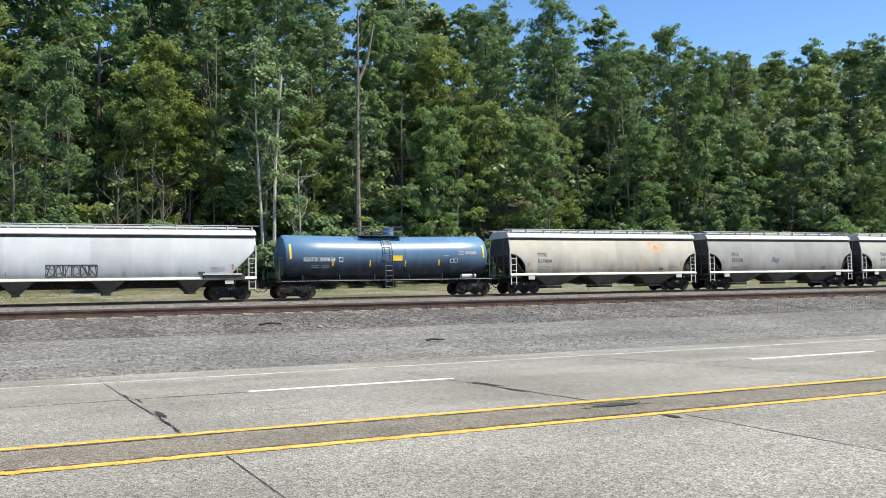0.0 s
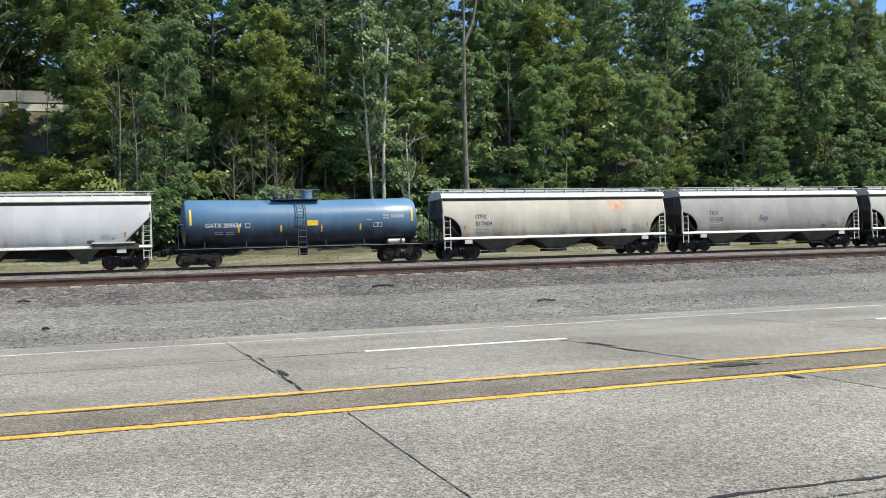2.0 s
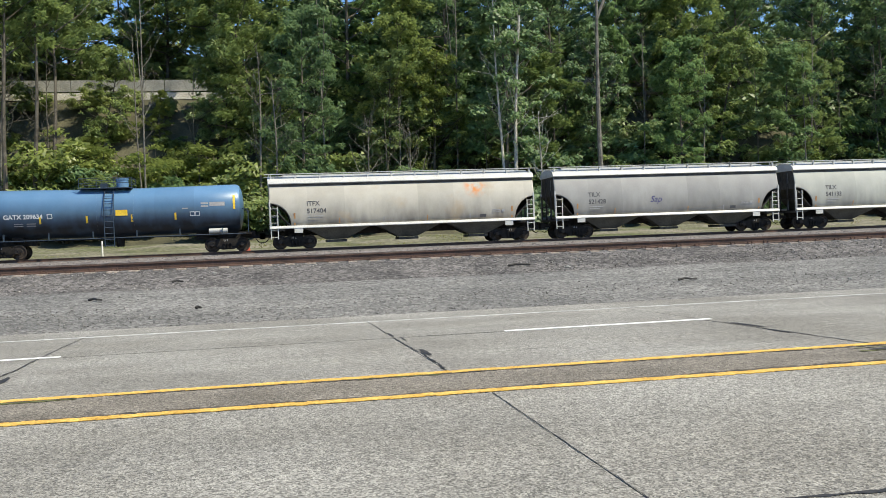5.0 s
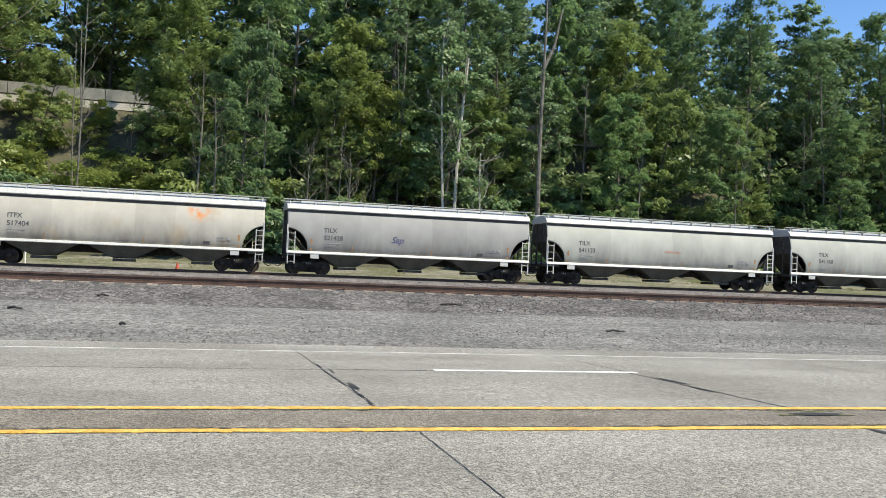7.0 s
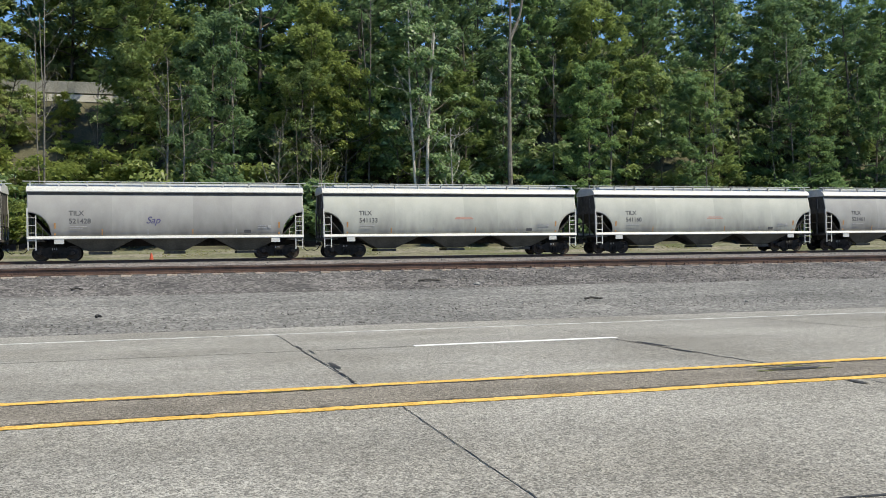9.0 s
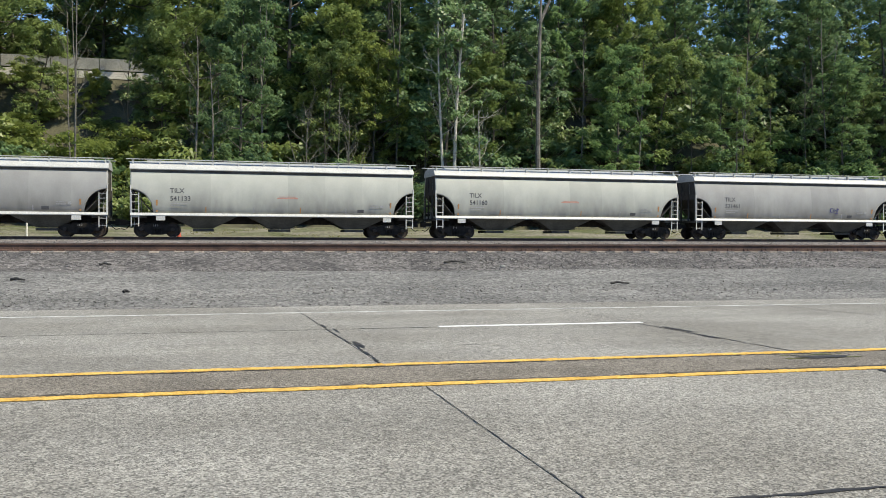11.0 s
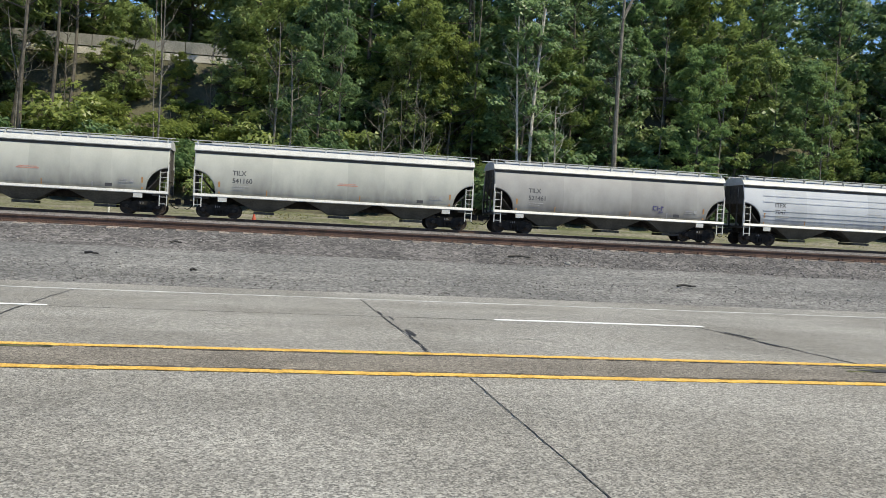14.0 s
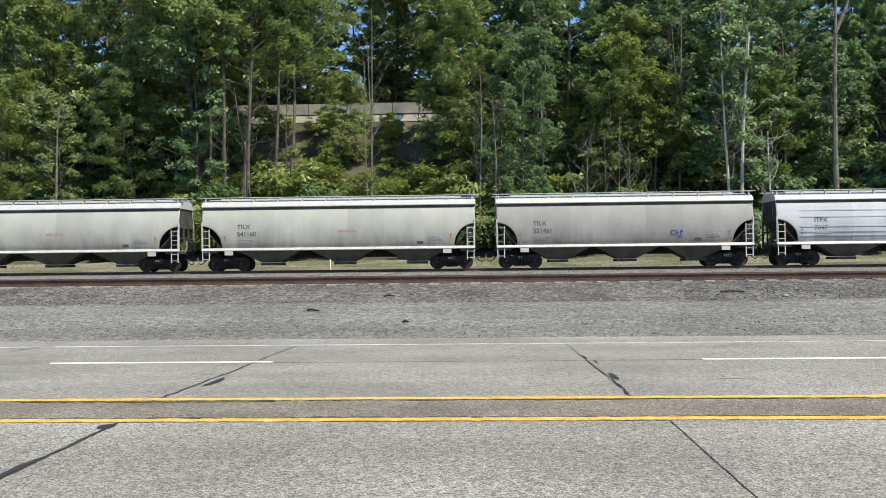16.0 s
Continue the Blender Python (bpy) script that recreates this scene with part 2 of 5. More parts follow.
        l.new(dm.outputs[0], dx.inputs[1])
        m3 = n.new("ShaderNodeMix")
        m3.data_type = "RGBA"
        l.new(dx.outputs[0], m3.inputs["Factor"])
        l.new(out, m3.inputs["A"])
        m3.inputs["B"].default_value = (0.72, 0.27, 0.07, 1)
        out = m3.outputs["Result"]
    l.new(out, p.inputs["Base Color"])
    return m


# hopper paints: the darker low sides are part soot, part painted shade
HOPPER_CREAM = shaded_dirty_paint("cream_grey_paint", (0.520, 0.489, 0.417), (0.581, 0.554, 0.486), (0.173, 0.160, 0.144), rust=0.6, stain=(12.9, -1.45, 3.62), low=1.35, high=3.3, heavy=1.15, uneven=0.0)
HOPPER_GREY = shaded_dirty_paint("dusty_grey_paint", (0.338, 0.332, 0.318), (0.385, 0.381, 0.365), (0.158, 0.153, 0.148), low=1.35, high=3.5, heavy=1.1, uneven=0.0)
HOPPER_PALE = shaded_dirty_paint("pale_green_grey_paint", (0.455, 0.463, 0.413), (0.512, 0.518, 0.463), (0.210, 0.211, 0.202), low=1.35, high=3.5, heavy=1.2, uneven=0.0)
HOPPER_WHITE = shaded_dirty_paint("blue_white_paint", (0.5005, 0.5236, 0.5566), (0.5566, 0.5764, 0.6039), (0.245, 0.259, 0.288), low=1.35, high=3.1, heavy=1.1, uneven=0.0)
HOPPER_PLAIN = material("light_grey_paint", (0.466, 0.472, 0.458), (0.536, 0.536, 0.522), 0.5, scale=1.5, fine=14, grain=0.12)
# near-black paint that holds the shade of ends, eaves and underframe
UNDERSIDE = material("shade_dark_paint", (0.05, 0.048, 0.045), (0.10, 0.096, 0.09), 0.85, scale=1.2, fine=10, grain=0.25, spec=0.2)
# bay colour darkened to carry the shade beneath the car
BAY = material("shaded_bay_paint", (0.0553, 0.0553, 0.0520), (0.0975, 0.0975, 0.0910), 0.75, scale=1.2, fine=10, grain=0.2)
IRON = material("brake_dust_black_iron", (0.010, 0.009, 0.009), (0.026, 0.023, 0.021), 0.8, scale=4, fine=30, spec=0.2)
WHEEL_FACE = material("rusty_wheel_steel", (0.022, 0.017, 0.015), (0.055, 0.042, 0.035), 0.65, scale=4, fine=30, spec=0.3)
# tank paint: lower half runs to near-black, dirt plus shade in the colour
TANK_BLUE = shaded_dirty_paint("navy_blue_paint", (0.107, 0.232, 0.396), (0.129, 0.258, 0.430), (0.014, 0.02, 0.03), rough=0.34, low=1.75, high=3.55, heavy=1.15, uneven=-0.9)
PIPE_BLUE = material("blue_black_paint", (0.015, 0.03, 0.05), (0.03, 0.05, 0.08), 0.5, fine=20)
REFLECT_YELLOW = material("yellow_reflective_strip", (0.72, 0.46, 0.03), (0.8, 0.55, 0.06), 0.5, fine=30)
REFLECT_ORANGE = material("faded_orange_strip", (0.42, 0.20, 0.07), (0.50, 0.28, 0.12), 0.6, fine=30)
STENCIL_DARK = material("dark_stencil_paint", (0.07, 0.07, 0.075), (0.10, 0.10, 0.11), 0.7, fine=30)
STENCIL_WHITE = material("white_stencil_paint", (0.7, 0.72, 0.74), (0.8, 0.8, 0.8), 0.7, fine=30)
STENCIL_BLUE = material("violet_blue_spray_paint", (0.06, 0.06, 0.16), (0.09, 0.08, 0.2), 0.6, fine=30)
STENCIL_FADED = material("faded_stencil_paint", (0.30, 0.30, 0.31), (0.36, 0.36, 0.37), 0.7, fine=30)
FADED_PANEL = material("painted_out_grey", (0.40, 0.42, 0.45), (0.47, 0.49, 0.52), 0.6, fine=20)
RUST_RED = material("faded_red_paint", (0.45, 0.20, 0.16), (0.5, 0.28, 0.22), 0.7, fine=30)
CAR_RED = material("metallic_red_paint", (0.1445, 0.0015, 0.0068), (0.1615, 0.0021, 0.0085), 0.34, metal=0.3, scale=1.0, fine=400, grain=0.05, coat=0.4, spec=0.2)
GLASS_DARK = material("tinted_glass", (0.008, 0.009, 0.011), (0.01, 0.011, 0.013), 0.04, grain=0.0, spec=0.10)
RUBBER = material("tyre_rubber", (0.0048, 0.0048, 0.0048), (0.0084, 0.0084, 0.0084), 0.85, fine=30, spec=0.04)
RIM_BLACK = material("gloss_black_alloy", (0.0040, 0.0040, 0.0045), (0.0060, 0.0060, 0.0065), 0.25, metal=0.0, grain=0.05, spec=0.45)
CHROME = material("bright_chrome_trim", (0.6, 0.6, 0.62), (0.7, 0.7, 0.7), 0.15, metal=1.0, grain=0.0)
LAMP_CLEAR = material("clear_lamp_plastic", (0.45, 0.5, 0.55), (0.6, 0.65, 0.7), 0.1, metal=0.5, grain=0.0, coat=1.0)
LAMP_AMBER = material("amber_lamp_plastic", (0.7, 0.25, 0.04), (0.8, 0.3, 0.05), 0.15, grain=0.0, coat=1.0)
LAMP_RED = material("red_lamp_plastic", (0.4, 0.01, 0.015), (0.5, 0.02, 0.02), 0.12, grain=0.0, coat=1.0)
TRIM_BLACK = material("matt_black_plastic", (0.008, 0.008, 0.008), (0.012, 0.012, 0.012), 0.6, grain=0.1, spec=0.05)
CONE_ORANGE = material("orange_red_plastic", (0.45, 0.08, 0.05), (0.5, 0.12, 0.07), 0.5, fine=30)


# ---- mesh helpers ----
class Shape:
    """Vertices and faces, gathered piece by piece."""

    def __init__(self):
        self.v, self.f = [], []

    def add(self, verts, faces):
        k = len(self.v)
        self.v += [tuple(p) for p in verts]
        self.f += [tuple(i + k for i in q) for q in faces]
        return self

    def box(self, x0, x1, y0, y1, z0, z1):
        p = [(x, y, z) for z in (z0, z1) for x, y in ((x0, y0), (x1, y0), (x1, y1), (x0, y1))]
        return self.add(p, [(3, 2, 1, 0), (4, 5, 6, 7), (0, 1, 5, 4), (1, 2, 6, 5), (2, 3, 7, 6), (3, 0, 4, 7)])

    def tube(self, a, b, ra, rb=None, n=8, caps=True):
        a, b = Vector(a), Vector(b)
        rb = ra if rb is None else rb
        q = (b - a).to_track_quat("Z", "Y")
        p = []
        for c, r in ((a, ra), (b, rb)):
            p += [c + q @ Vector((r * math.cos(2 * math.pi * i / n), r * math.sin(2 * math.pi * i / n), 0)) for i in range(n)]
        f = [(i, (i + 1) % n, n + (i + 1) % n, n + i) for i in range(n)]
        if caps:
            f += [tuple(reversed(range(n))), tuple(range(n, 2 * n))]
        return self.add(p, f)

    def prism(self, outline, y0, y1):
        """A closed outline in x and z, carried from y0 to y1."""
        n = len(outline)
        p = [(x, y0, z) for x, z in outline] + [(x, y1, z) for x, z in outline]
        f = [(i, (i + 1) % n, n + (i + 1) % n, n + i) for i in range(n)]
        return self.add(p, f + [tuple(reversed(range(n))), tuple(range(n, 2 * n))])

    def loft(self, rings, closed=True, caps=True):
        n = len(rings[0])
        p = [q for r in rings for q in r]
        f = []
        for k in range(len(rings) - 1):
            for i in range(n if closed else n - 1):
                j = (i + 1) % n
                f.append((k * n + i, k * n + j, (k + 1) * n + j, (k + 1) * n + i))
        if closed and caps:
            f += [tuple(reversed(range(n))), tuple(range((len(rings) - 1) * n, len(rings) * n))]
        return self.add(p, f)

    def mesh(self, name, smooth=False, fix=True):
        me = bpy.data.meshes.new(name)
        me.from_pydata(self.v, [], self.f)
        if fix:
            bm = bmesh.new()
            bm.from_mesh(me)
            bmesh.ops.recalc_face_normals(bm, faces=bm.faces)
            bm.to_mesh(me)
            bm.free()
        if smooth:
            me.polygons.foreach_set("use_smooth", [True] * len(me.polygons))
            me.set_sharp_from_angle(angle=radians(38))
        return me


def part(name, shape, mat, parent, label="", smooth=False, at=None):
    me = shape if isinstance(shape, bpy.types.Mesh) else shape.mesh(name, smooth)
    if not me.materials:
        me.materials.append(mat)
    ob = new(name, me)
    ob.parent = parent
    if at is not None:
        ob.matrix_basis = at
    return tagged(ob, label)


def thing(name, label, category, group="", kind=""):
    return tagged(new(name), label, category, group, kind)


def words(text, size, mat, parent, at, name="lettering", label="", bold=0.0, slant=0.0):
    cu = bpy.data.curves.new(name, "FONT")
    cu.body, cu.size, cu.extrude, cu.offset = text, size, 0.002, bold
    cu.shear = slant
    tmp = bpy.data.objects.new(name, cu)
    scene.collection.objects.link(tmp)
    me = bpy.data.meshes.new_from_object(tmp)
    bpy.data.objects.remove(tmp)
    me.materials.clear()
    return part(name, me, mat, parent, label, at=at)


# ---- ground ----
YC = 7.85  # crown of the road
PROFILE = [(-300, -0.25), (2, -0.25), (16.4, -0.3), (16.55, -0.14), (17.2, -0.10), (19, 0.11), (21.2, 0.34), (22.0, 0.45), (23.1, 0.66), (23.6, 0.722), (25.9, 0.722), (26.4, 0.70), (27.4, 0.685), (40, 0.69),
           (57.4, 0.71), (58.3, 0.74), (61.8, 0.74), (62.8, 0.66), (66, 0.85), (70, 1.10), (75, 1.6), (78, 2.4), (84, 6.2), (91.2, 14.3), (92.4, 15.25), (94, 15.3),
           (103, 15.4), (112, 20.0), (130, 26.0), (160, 30.0), (300, 33.0), (2500, 34.0)]


def ground_z(y):
    return float(np.interp(y, [p[0] for p in PROFILE], [p[1] for p in PROFILE]))


def road_z(y):
    return -0.012 * abs(y - YC)


def build_ground():
    ys = sorted(set([p[0] for p in PROFILE] + [17.8, 18.4, 19.7, 20.4, 21.6, 22.5, 30, 35, 45, 50, 64, 68, 72, 81, 87, 90, 98, 107, 120, 145, 200, 500, 1000]))
    xs = [-2500, -800, -300, -150] + [x * 2.5 for x in range(-40, 61)] + [200, 300, 800, 2500]
    rng = random.Random(3)
    v, f, slots = [], [], []
    for y in ys:
        for x in xs:
            z = ground_z(y)
            if 17 < y < 23 or 27 < y < 57:
                z += rng.uniform(-0.02, 0.02)
            elif y > 63:
                z += rng.uniform(-0.12, 0.12) * min(1, (y - 62) / 12)
            v.append((x, y, z))
    n = len(xs)
    for j in range(len(ys) - 1):
        mid = (ys[j] + ys[j + 1]) / 2
        slot = 0 if mid < 21.2 else 4 if 25.9 < mid < 57 else 1 if mid < 62.8 else 2 if mid < 76 else 3
        for i in range(n - 1):
            f.append((j * n + i, j * n + i + 1, (j + 1) * n + i + 1, (j + 1) * n + i))
            slots.append(slot)
    me = bpy.data.meshes.new("ground")
    me.from_pydata(v, [], f)
    for m in (GRAVEL, BALLAST, GRASSLAND, SOIL, PALE_BALLAST):
        me.materials.append(m)
    me.polygons.foreach_set("material_index", slots)
    me.polygons.foreach_set("use_smooth", [True] * len(f))
    tagged(new("ground", me), "grey gravel verge, ballast bed, rough grass and wooded slope", "ground", kind="structure")


build_ground()


# ---- the forest ----
LIGHT_SIDE = np.array((0.34, -0.66, 0.80))   # leaves at the wood's edge turn to the open, sunny side


def leaf_cloud(rng, clumps, per_area, size):
    """Pointed leaf sprays, densest on the upper outside of many clumps."""
    C, N = [], []
    for c, r in clumps:
        k = max(5, int(per_area * (r[0] * r[1] + r[0] * r[2] + r[1] * r[2]) / 3))
        d = rng.normal(size=(k, 3))
        d /= np.linalg.norm(d, axis=1)[:, None]
        d[:, 2] = np.where(d[:, 2] < -0.35, -d[:, 2], d[:, 2])
        rad = rng.uniform(0.25, 1.15, k)
        C.append(np.array(c) + d * np.array(r) * rad[:, None] * rng.uniform(0.85, 1.15, (k, 1)))
        N.append(d * 0.55)
    C, N = np.concatenate(C), np.concatenate(N)
    k = len(C)
    N = N + LIGHT_SIDE + rng.normal(size=(k, 3)) * 0.42
    N /= np.linalg.norm(N, axis=1)[:, None]
    T = np.cross(N, rng.normal(size=(k, 3)))
    T /= np.linalg.norm(T, axis=1)[:, None] + 1e-9
    B = np.cross(N, T)
    s = (size * rng.uniform(0.5, 1.3, k))[:, None]
    w = s * rng.uniform(0.45, 0.8, k)[:, None]
    V = np.stack([C - T * s * 0.5 + B * w * 0.5, C - T * s * 0.3 - B * w * 0.5, C + T * s * 0.6 - N * s * 0.12], 1).reshape(-1, 3)
    me = bpy.data.meshes.new("crown")
    me.vertices.add(3 * k)
    me.vertices.foreach_set("co", V.ravel().astype(np.float32))
    me.loops.add(3 * k)
    me.loops.foreach_set("vertex_index", np.arange(3 * k, dtype=np.int32))
    me.polygons.add(k)
    me.polygons.foreach_set("loop_start", np.arange(0, 3 * k, 3, dtype=np.int32))
    me.update(calc_edges=True)
    return me


def limb(sh, pts, r0, r1, n=6):
    for i in range(len(pts) - 1):
        a, b = i / (len(pts) - 1), (i + 1) / (len(pts) - 1)
        sh.tube(pts[i], pts[i + 1], r0 + (r1 - r0) * a, r0 + (r1 - r0) * b, n, caps=(i == len(pts) - 2))


def make_tree(seed, h, spread, start, leaf, bark, per_area=190, size=0.39, kind="tree", label="", limbs=34, r=0.2):
    """A broadleaf tree: a bent tapering trunk, limbs, and clumps of leaves round the limbs' ends."""
    rng = np.random.default_rng(seed)
    sh, clumps = Shape(), []
    bend = rng.normal(size=2) * 0.05 * h
    def axis(u):
        return np.array((bend[0] * u * u + 0.25 * math.sin(u * 7 + seed), bend[1] * u * u, h * u))
    limb(sh, [tuple(axis(u) - (0, 0, 0.4 if u == 0 else 0)) for u in np.linspace(0, 0.95, 9)], r, 0.035, 7)
    for i in range(limbs):
        u = start + (0.97 - start) * (i + rng.uniform(0, 1)) / limbs
        ang = i * 2.4 + rng.uniform(-0.5, 0.5)
        w = (u - start) / (1 - start)
        reach = spread * (0.55 + 0.6 * math.sin(math.pi * min(1, w * 0.85 + 0.15))) * rng.uniform(0.6, 1.1) * (1.0 - 0.55 * w ** 3)
        base = axis(u)
        rise = reach * rng.uniform(-0.1, 1.1)
        tip = base + np.array((math.cos(ang) * reach, math.sin(ang) * reach, rise))
        mid = base * 0.5 + tip * 0.5 + np.array((0, 0, -0.1 * reach))
        limb(sh, [tuple(base), tuple(mid), tuple(tip)], 0.07 * (1.2 - w), 0.02, 5)
        for q, s in ((1.0, 0.9), (0.85, 0.9), (0.62, 1.0), (0.36, 0.8)):
            c = base + (tip - base) * q + rng.normal(size=3) * (0.6, 0.6, 0.45)
            rr = rng.uniform(0.4, 1.0) * s * (0.6 + spread / 8)
            clumps.append((c, (rr * rng.uniform(0.9, 1.2), rr * rng.uniform(0.9, 1.2), rr * rng.uniform(0.7, 1.0))))
    ob = thing(kind, label, "tree" if kind == "tree" else "shrub")
    part("trunk", sh, bark, ob, smooth=True)
    cr = leaf_cloud(rng, clumps, per_area, size)
    part("crown", cr, leaf, ob)
    return ob


def make_bush(seed, w, h, leaf, label, per_area=180, size=0.37):
    rng = np.random.default_rng(seed)
    sh, clumps = Shape(), []
    for i in range(14):
        a, rr = rng.uniform(0, 6.28), w * math.sqrt(rng.uniform(0, 1))
        hh = h * rng.uniform(0.35, 1.0) * (1.1 - 0.5 * rr / w)
        tip = (math.cos(a) * rr, math.sin(a) * rr, hh)
        limb(sh, [(tip[0] * 0.2, tip[1] * 0.2, -0.3), (tip[0] * 0.5, tip[1] * 0.5, hh * 0.5), tip], 0.05, 0.015, 5)
        for q in (1.0, 0.6, 0.3):
            s = rng.uniform(0.5, 0.9) * (0.6 + 0.15 * w)
            clumps.append(((tip[0] * (0.5 + q / 2), tip[1] * (0.5 + q / 2), hh * q), (s, s, s * 0.6)))
    ob = thing("shrub", label, "shrub")
    part("stem", sh, BARK, ob, smooth=True)
    part("foliage", leaf_cloud(rng, clumps, per_area, size), leaf, ob)
    return ob


def bare_tree(seed, h, r, top, label, bark, twigs=16, lean=(0, 0), fork=None):
    """A slim standing trunk with thin, almost bare branches."""
    rng = np.random.default_rng(seed)
    sh = Shape()
    pts = [(lean[0] * u + 0.12 * math.sin(5 * u + seed), lean[1] * u, h * u - (0.5 if u == 0 else 0)) for u in np.linspace(0, 1, 10)]
    limb(sh, pts, r, top, 8)
    def twig(base, ang, lift, length, thick, depth):
        p = [np.array(base, float)]
        for _ in range(3):
            ang += rng.normal() * 0.25
            lift += rng.normal() * 0.15 + 0.08
            p.append(p[-1] + length / 3 * np.array((math.cos(ang) * math.cos(lift), math.sin(ang) * math.cos(lift), math.sin(lift))))
        limb(sh, [tuple(q) for q in p], thick, thick * 0.35, 4)
        if depth:
            for q in p[1:]:
                twig(q, ang + rng.choice((-1, 1)) * rng.uniform(0.4, 1.1), lift + rng.uniform(-0.3, 0.4), length * rng.uniform(0.35, 0.6), thick * 0.55, depth - 1)
    for i in range(twigs):
        u = 0.35 + 0.63 * (i + rng.uniform()) / twigs
        b = (lean[0] * u + 0.12 * math.sin(5 * u + seed), lean[1] * u, h * u)
        twig(b, rng.uniform(0, 6.28), rng.uniform(0.35, 1.0), rng.uniform(1.2, 3.4) * (1.15 - 0.5 * u), 0.028, 1)
    if fork:
        u, dx, dz = fork
        b = (lean[0] * u, lean[1] * u, h * u)
        limb(sh, [b, (b[0] + dx * 0.6, b[1], b[2] + dz * 0.4), (b[0] + dx, b[1], b[2] + dz)], r * 0.6, top, 6)
    ob = thing("bare_tree", label, "tree", "bare trees at the wood's edge")
    part("trunk", sh, bark, ob, smooth=True)
    return ob


def build_forest():
    rng = random.Random(11)
    kinds = [
        make_tree(1, 20, 4.4, 0.10, LEAF, BARK, label="tall broadleaf tree with dense green crown on the slope"),
        make_tree(2, 22, 4.0, 0.14, LEAF_BLUE, BARK, label="tall deep green broadleaf tree on the slope"),
        make_tree(3, 18, 4.8, 0.10, LEAF_MAPLE, BARK, label="spreading green maple on the wooded slope"),
        make_tree(4, 23, 3.6, 0.20, LEAF_BLUE, BARK, size=0.38, label="slender deep green alder on the slope"),
        make_tree(5, 17, 4.2, 0.08, LEAF_LIGHT, BARK, size=0.38, label="lighter yellow-green broadleaf tree on the slope"),
        make_tree(6, 21, 4.8, 0.10, LEAF, BARK, per_area=88, size=0.66, label="broadleaf tree higher up the wooded hill"),
        make_tree(7, 23, 4.2, 0.12, LEAF_BLUE, BARK, per_area=88, size=0.64, label="deep green broadleaf tree high on the wooded hill"),
        make_tree(8, 23, 4.6, 0.50, LEAF_MAPLE, BARK, label="tall maple with bare lower trunk and high green crown"),
    ]
    used = set()
    def put(k, x, y, s, dz=0.0):
        m = pose(x, y, ground_z(y) - 0.2 + dz, 0, 0, rng.uniform(0, 360)) 
        ob = kinds[k] if k not in used else copy_thing(kinds[k], m)
        if k not in used:
            used.add(k)
            ob.matrix_basis = m
        ob.scale = (s * rng.uniform(0.9, 1.1), s * rng.uniform(0.9, 1.1), s)
        tagged(ob, group="trees of the wood")
    # rows up the slope: y, spacing, height factor
    for y0, step, s0, x0, x1 in ((81.0, 5.6, 0.70, -52, 112), (87.5, 5.4, 0.92, -58, 124), (98, 6.0, 0.98, -64, 140), (106, 5.6, 0.90, -70, 150), (118, 7.8, 0.80, -76, 160)):
        x = x0
        while x < x1:
            xx, yy = x + rng.uniform(-1.8, 1.8), y0 + rng.uniform(-2.2, 2.2)
            k = rng.choice((5, 6, 6)) if y0 > 95 and not (y0 < 100 and -46 < xx < 2) else rng.choice((0, 1, 1, 2, 3, 3) if x > 26 else (2, 2, 0, 4, 3) if x < 2 else (0, 1, 1, 3, 3) if x < 11 else (0, 4, 2, 3))
            s = s0 * rng.uniform(0.82, 1.12) * (1.0 if x > 24 else 1.1)
            # the wood's outline sinks and rises along the ridge
            if y0 > 95:
                s *= float(np.interp(xx * 90 / yy, (14, 26, 46, 52, 74, 80, 86, 98, 108), (1.0, 0.98, 0.90, 0.81, 0.82, 0.76, 0.85, 0.88, 1.02)))
            # the highway shows through here: low growth below it
            if y0 < 93 and -23.5 < xx < 0:
                if y0 < 84 or xx > -9 or rng.random() < 0.6:
                    x += step
                    continue
            put(k, xx, yy, s)
            x += step
    # lower growth that half hides the highway
    for k, x, y, s in ((2, -13.0, 87.0, 0.50), (0, -24.6, 86.5, 0.62), (2, -2.6, 86.5, 0.60), (4, -8.6, 88.0, 0.28)):
        put(k, x, y, s)
    shrubs = [
        make_bush(21, 2.6, 3.4, LEAF_BLUE, "dense deep green shrub at the wood's edge"),
        make_bush(22, 2.2, 2.8, LEAF, "mid green shrub at the wood's edge"),
        make_bush(23, 2.8, 3.6, LEAF_LIGHT, "sunlit yellow-green shrub on the bank", 300, 0.27),
        make_bush(24, 2.6, 3.4, LEAF, "green undergrowth higher up the wooded hill", 130, 0.36),
    ]
    seen = set()
    for y0, step in ((77.5, 3.1), (80.5, 3.4), (84.5, 3.6), (87.4, 3.4), (90.2, 3.6), (95.6, 4.4), (99.5, 4.6), (106, 5.2)):
        x = -52
        while x < 108:
            if 79 < y0 < 95 and x > 40 and rng.random() < 0.1:
                x += step
                continue
            if 95 < y0 < 97 and x < -2:
                x += step
                continue
            bright = -30 < x < 0 and y0 > 76
            k = 3 if y0 > 95 else 2 if (bright and rng.random() < 0.8) or rng.random() < 0.08 else rng.choice((0, 0, 1))
            y = y0 + rng.uniform(-1.2, 1.2)
            m = pose(x + rng.uniform(-1, 1), y, ground_z(y) - 0.15, 0, 0, rng.uniform(0, 360))
            if k in seen:
                ob = copy_thing(shrubs[k], m)
            else:
                seen.add(k)
                ob = shrubs[k]
                ob.matrix_basis = m
            s = rng.uniform(0.75, 1.3) * (1.0 if y0 < 79 else 1.25 if y0 < 95 else 1.9)
            # cut low in front of the highway
            if 86 < y0 < 95 and -25 < x < -3:
                s *= 0.5
            ob.scale = (s * 1.1, s * 1.1, s)
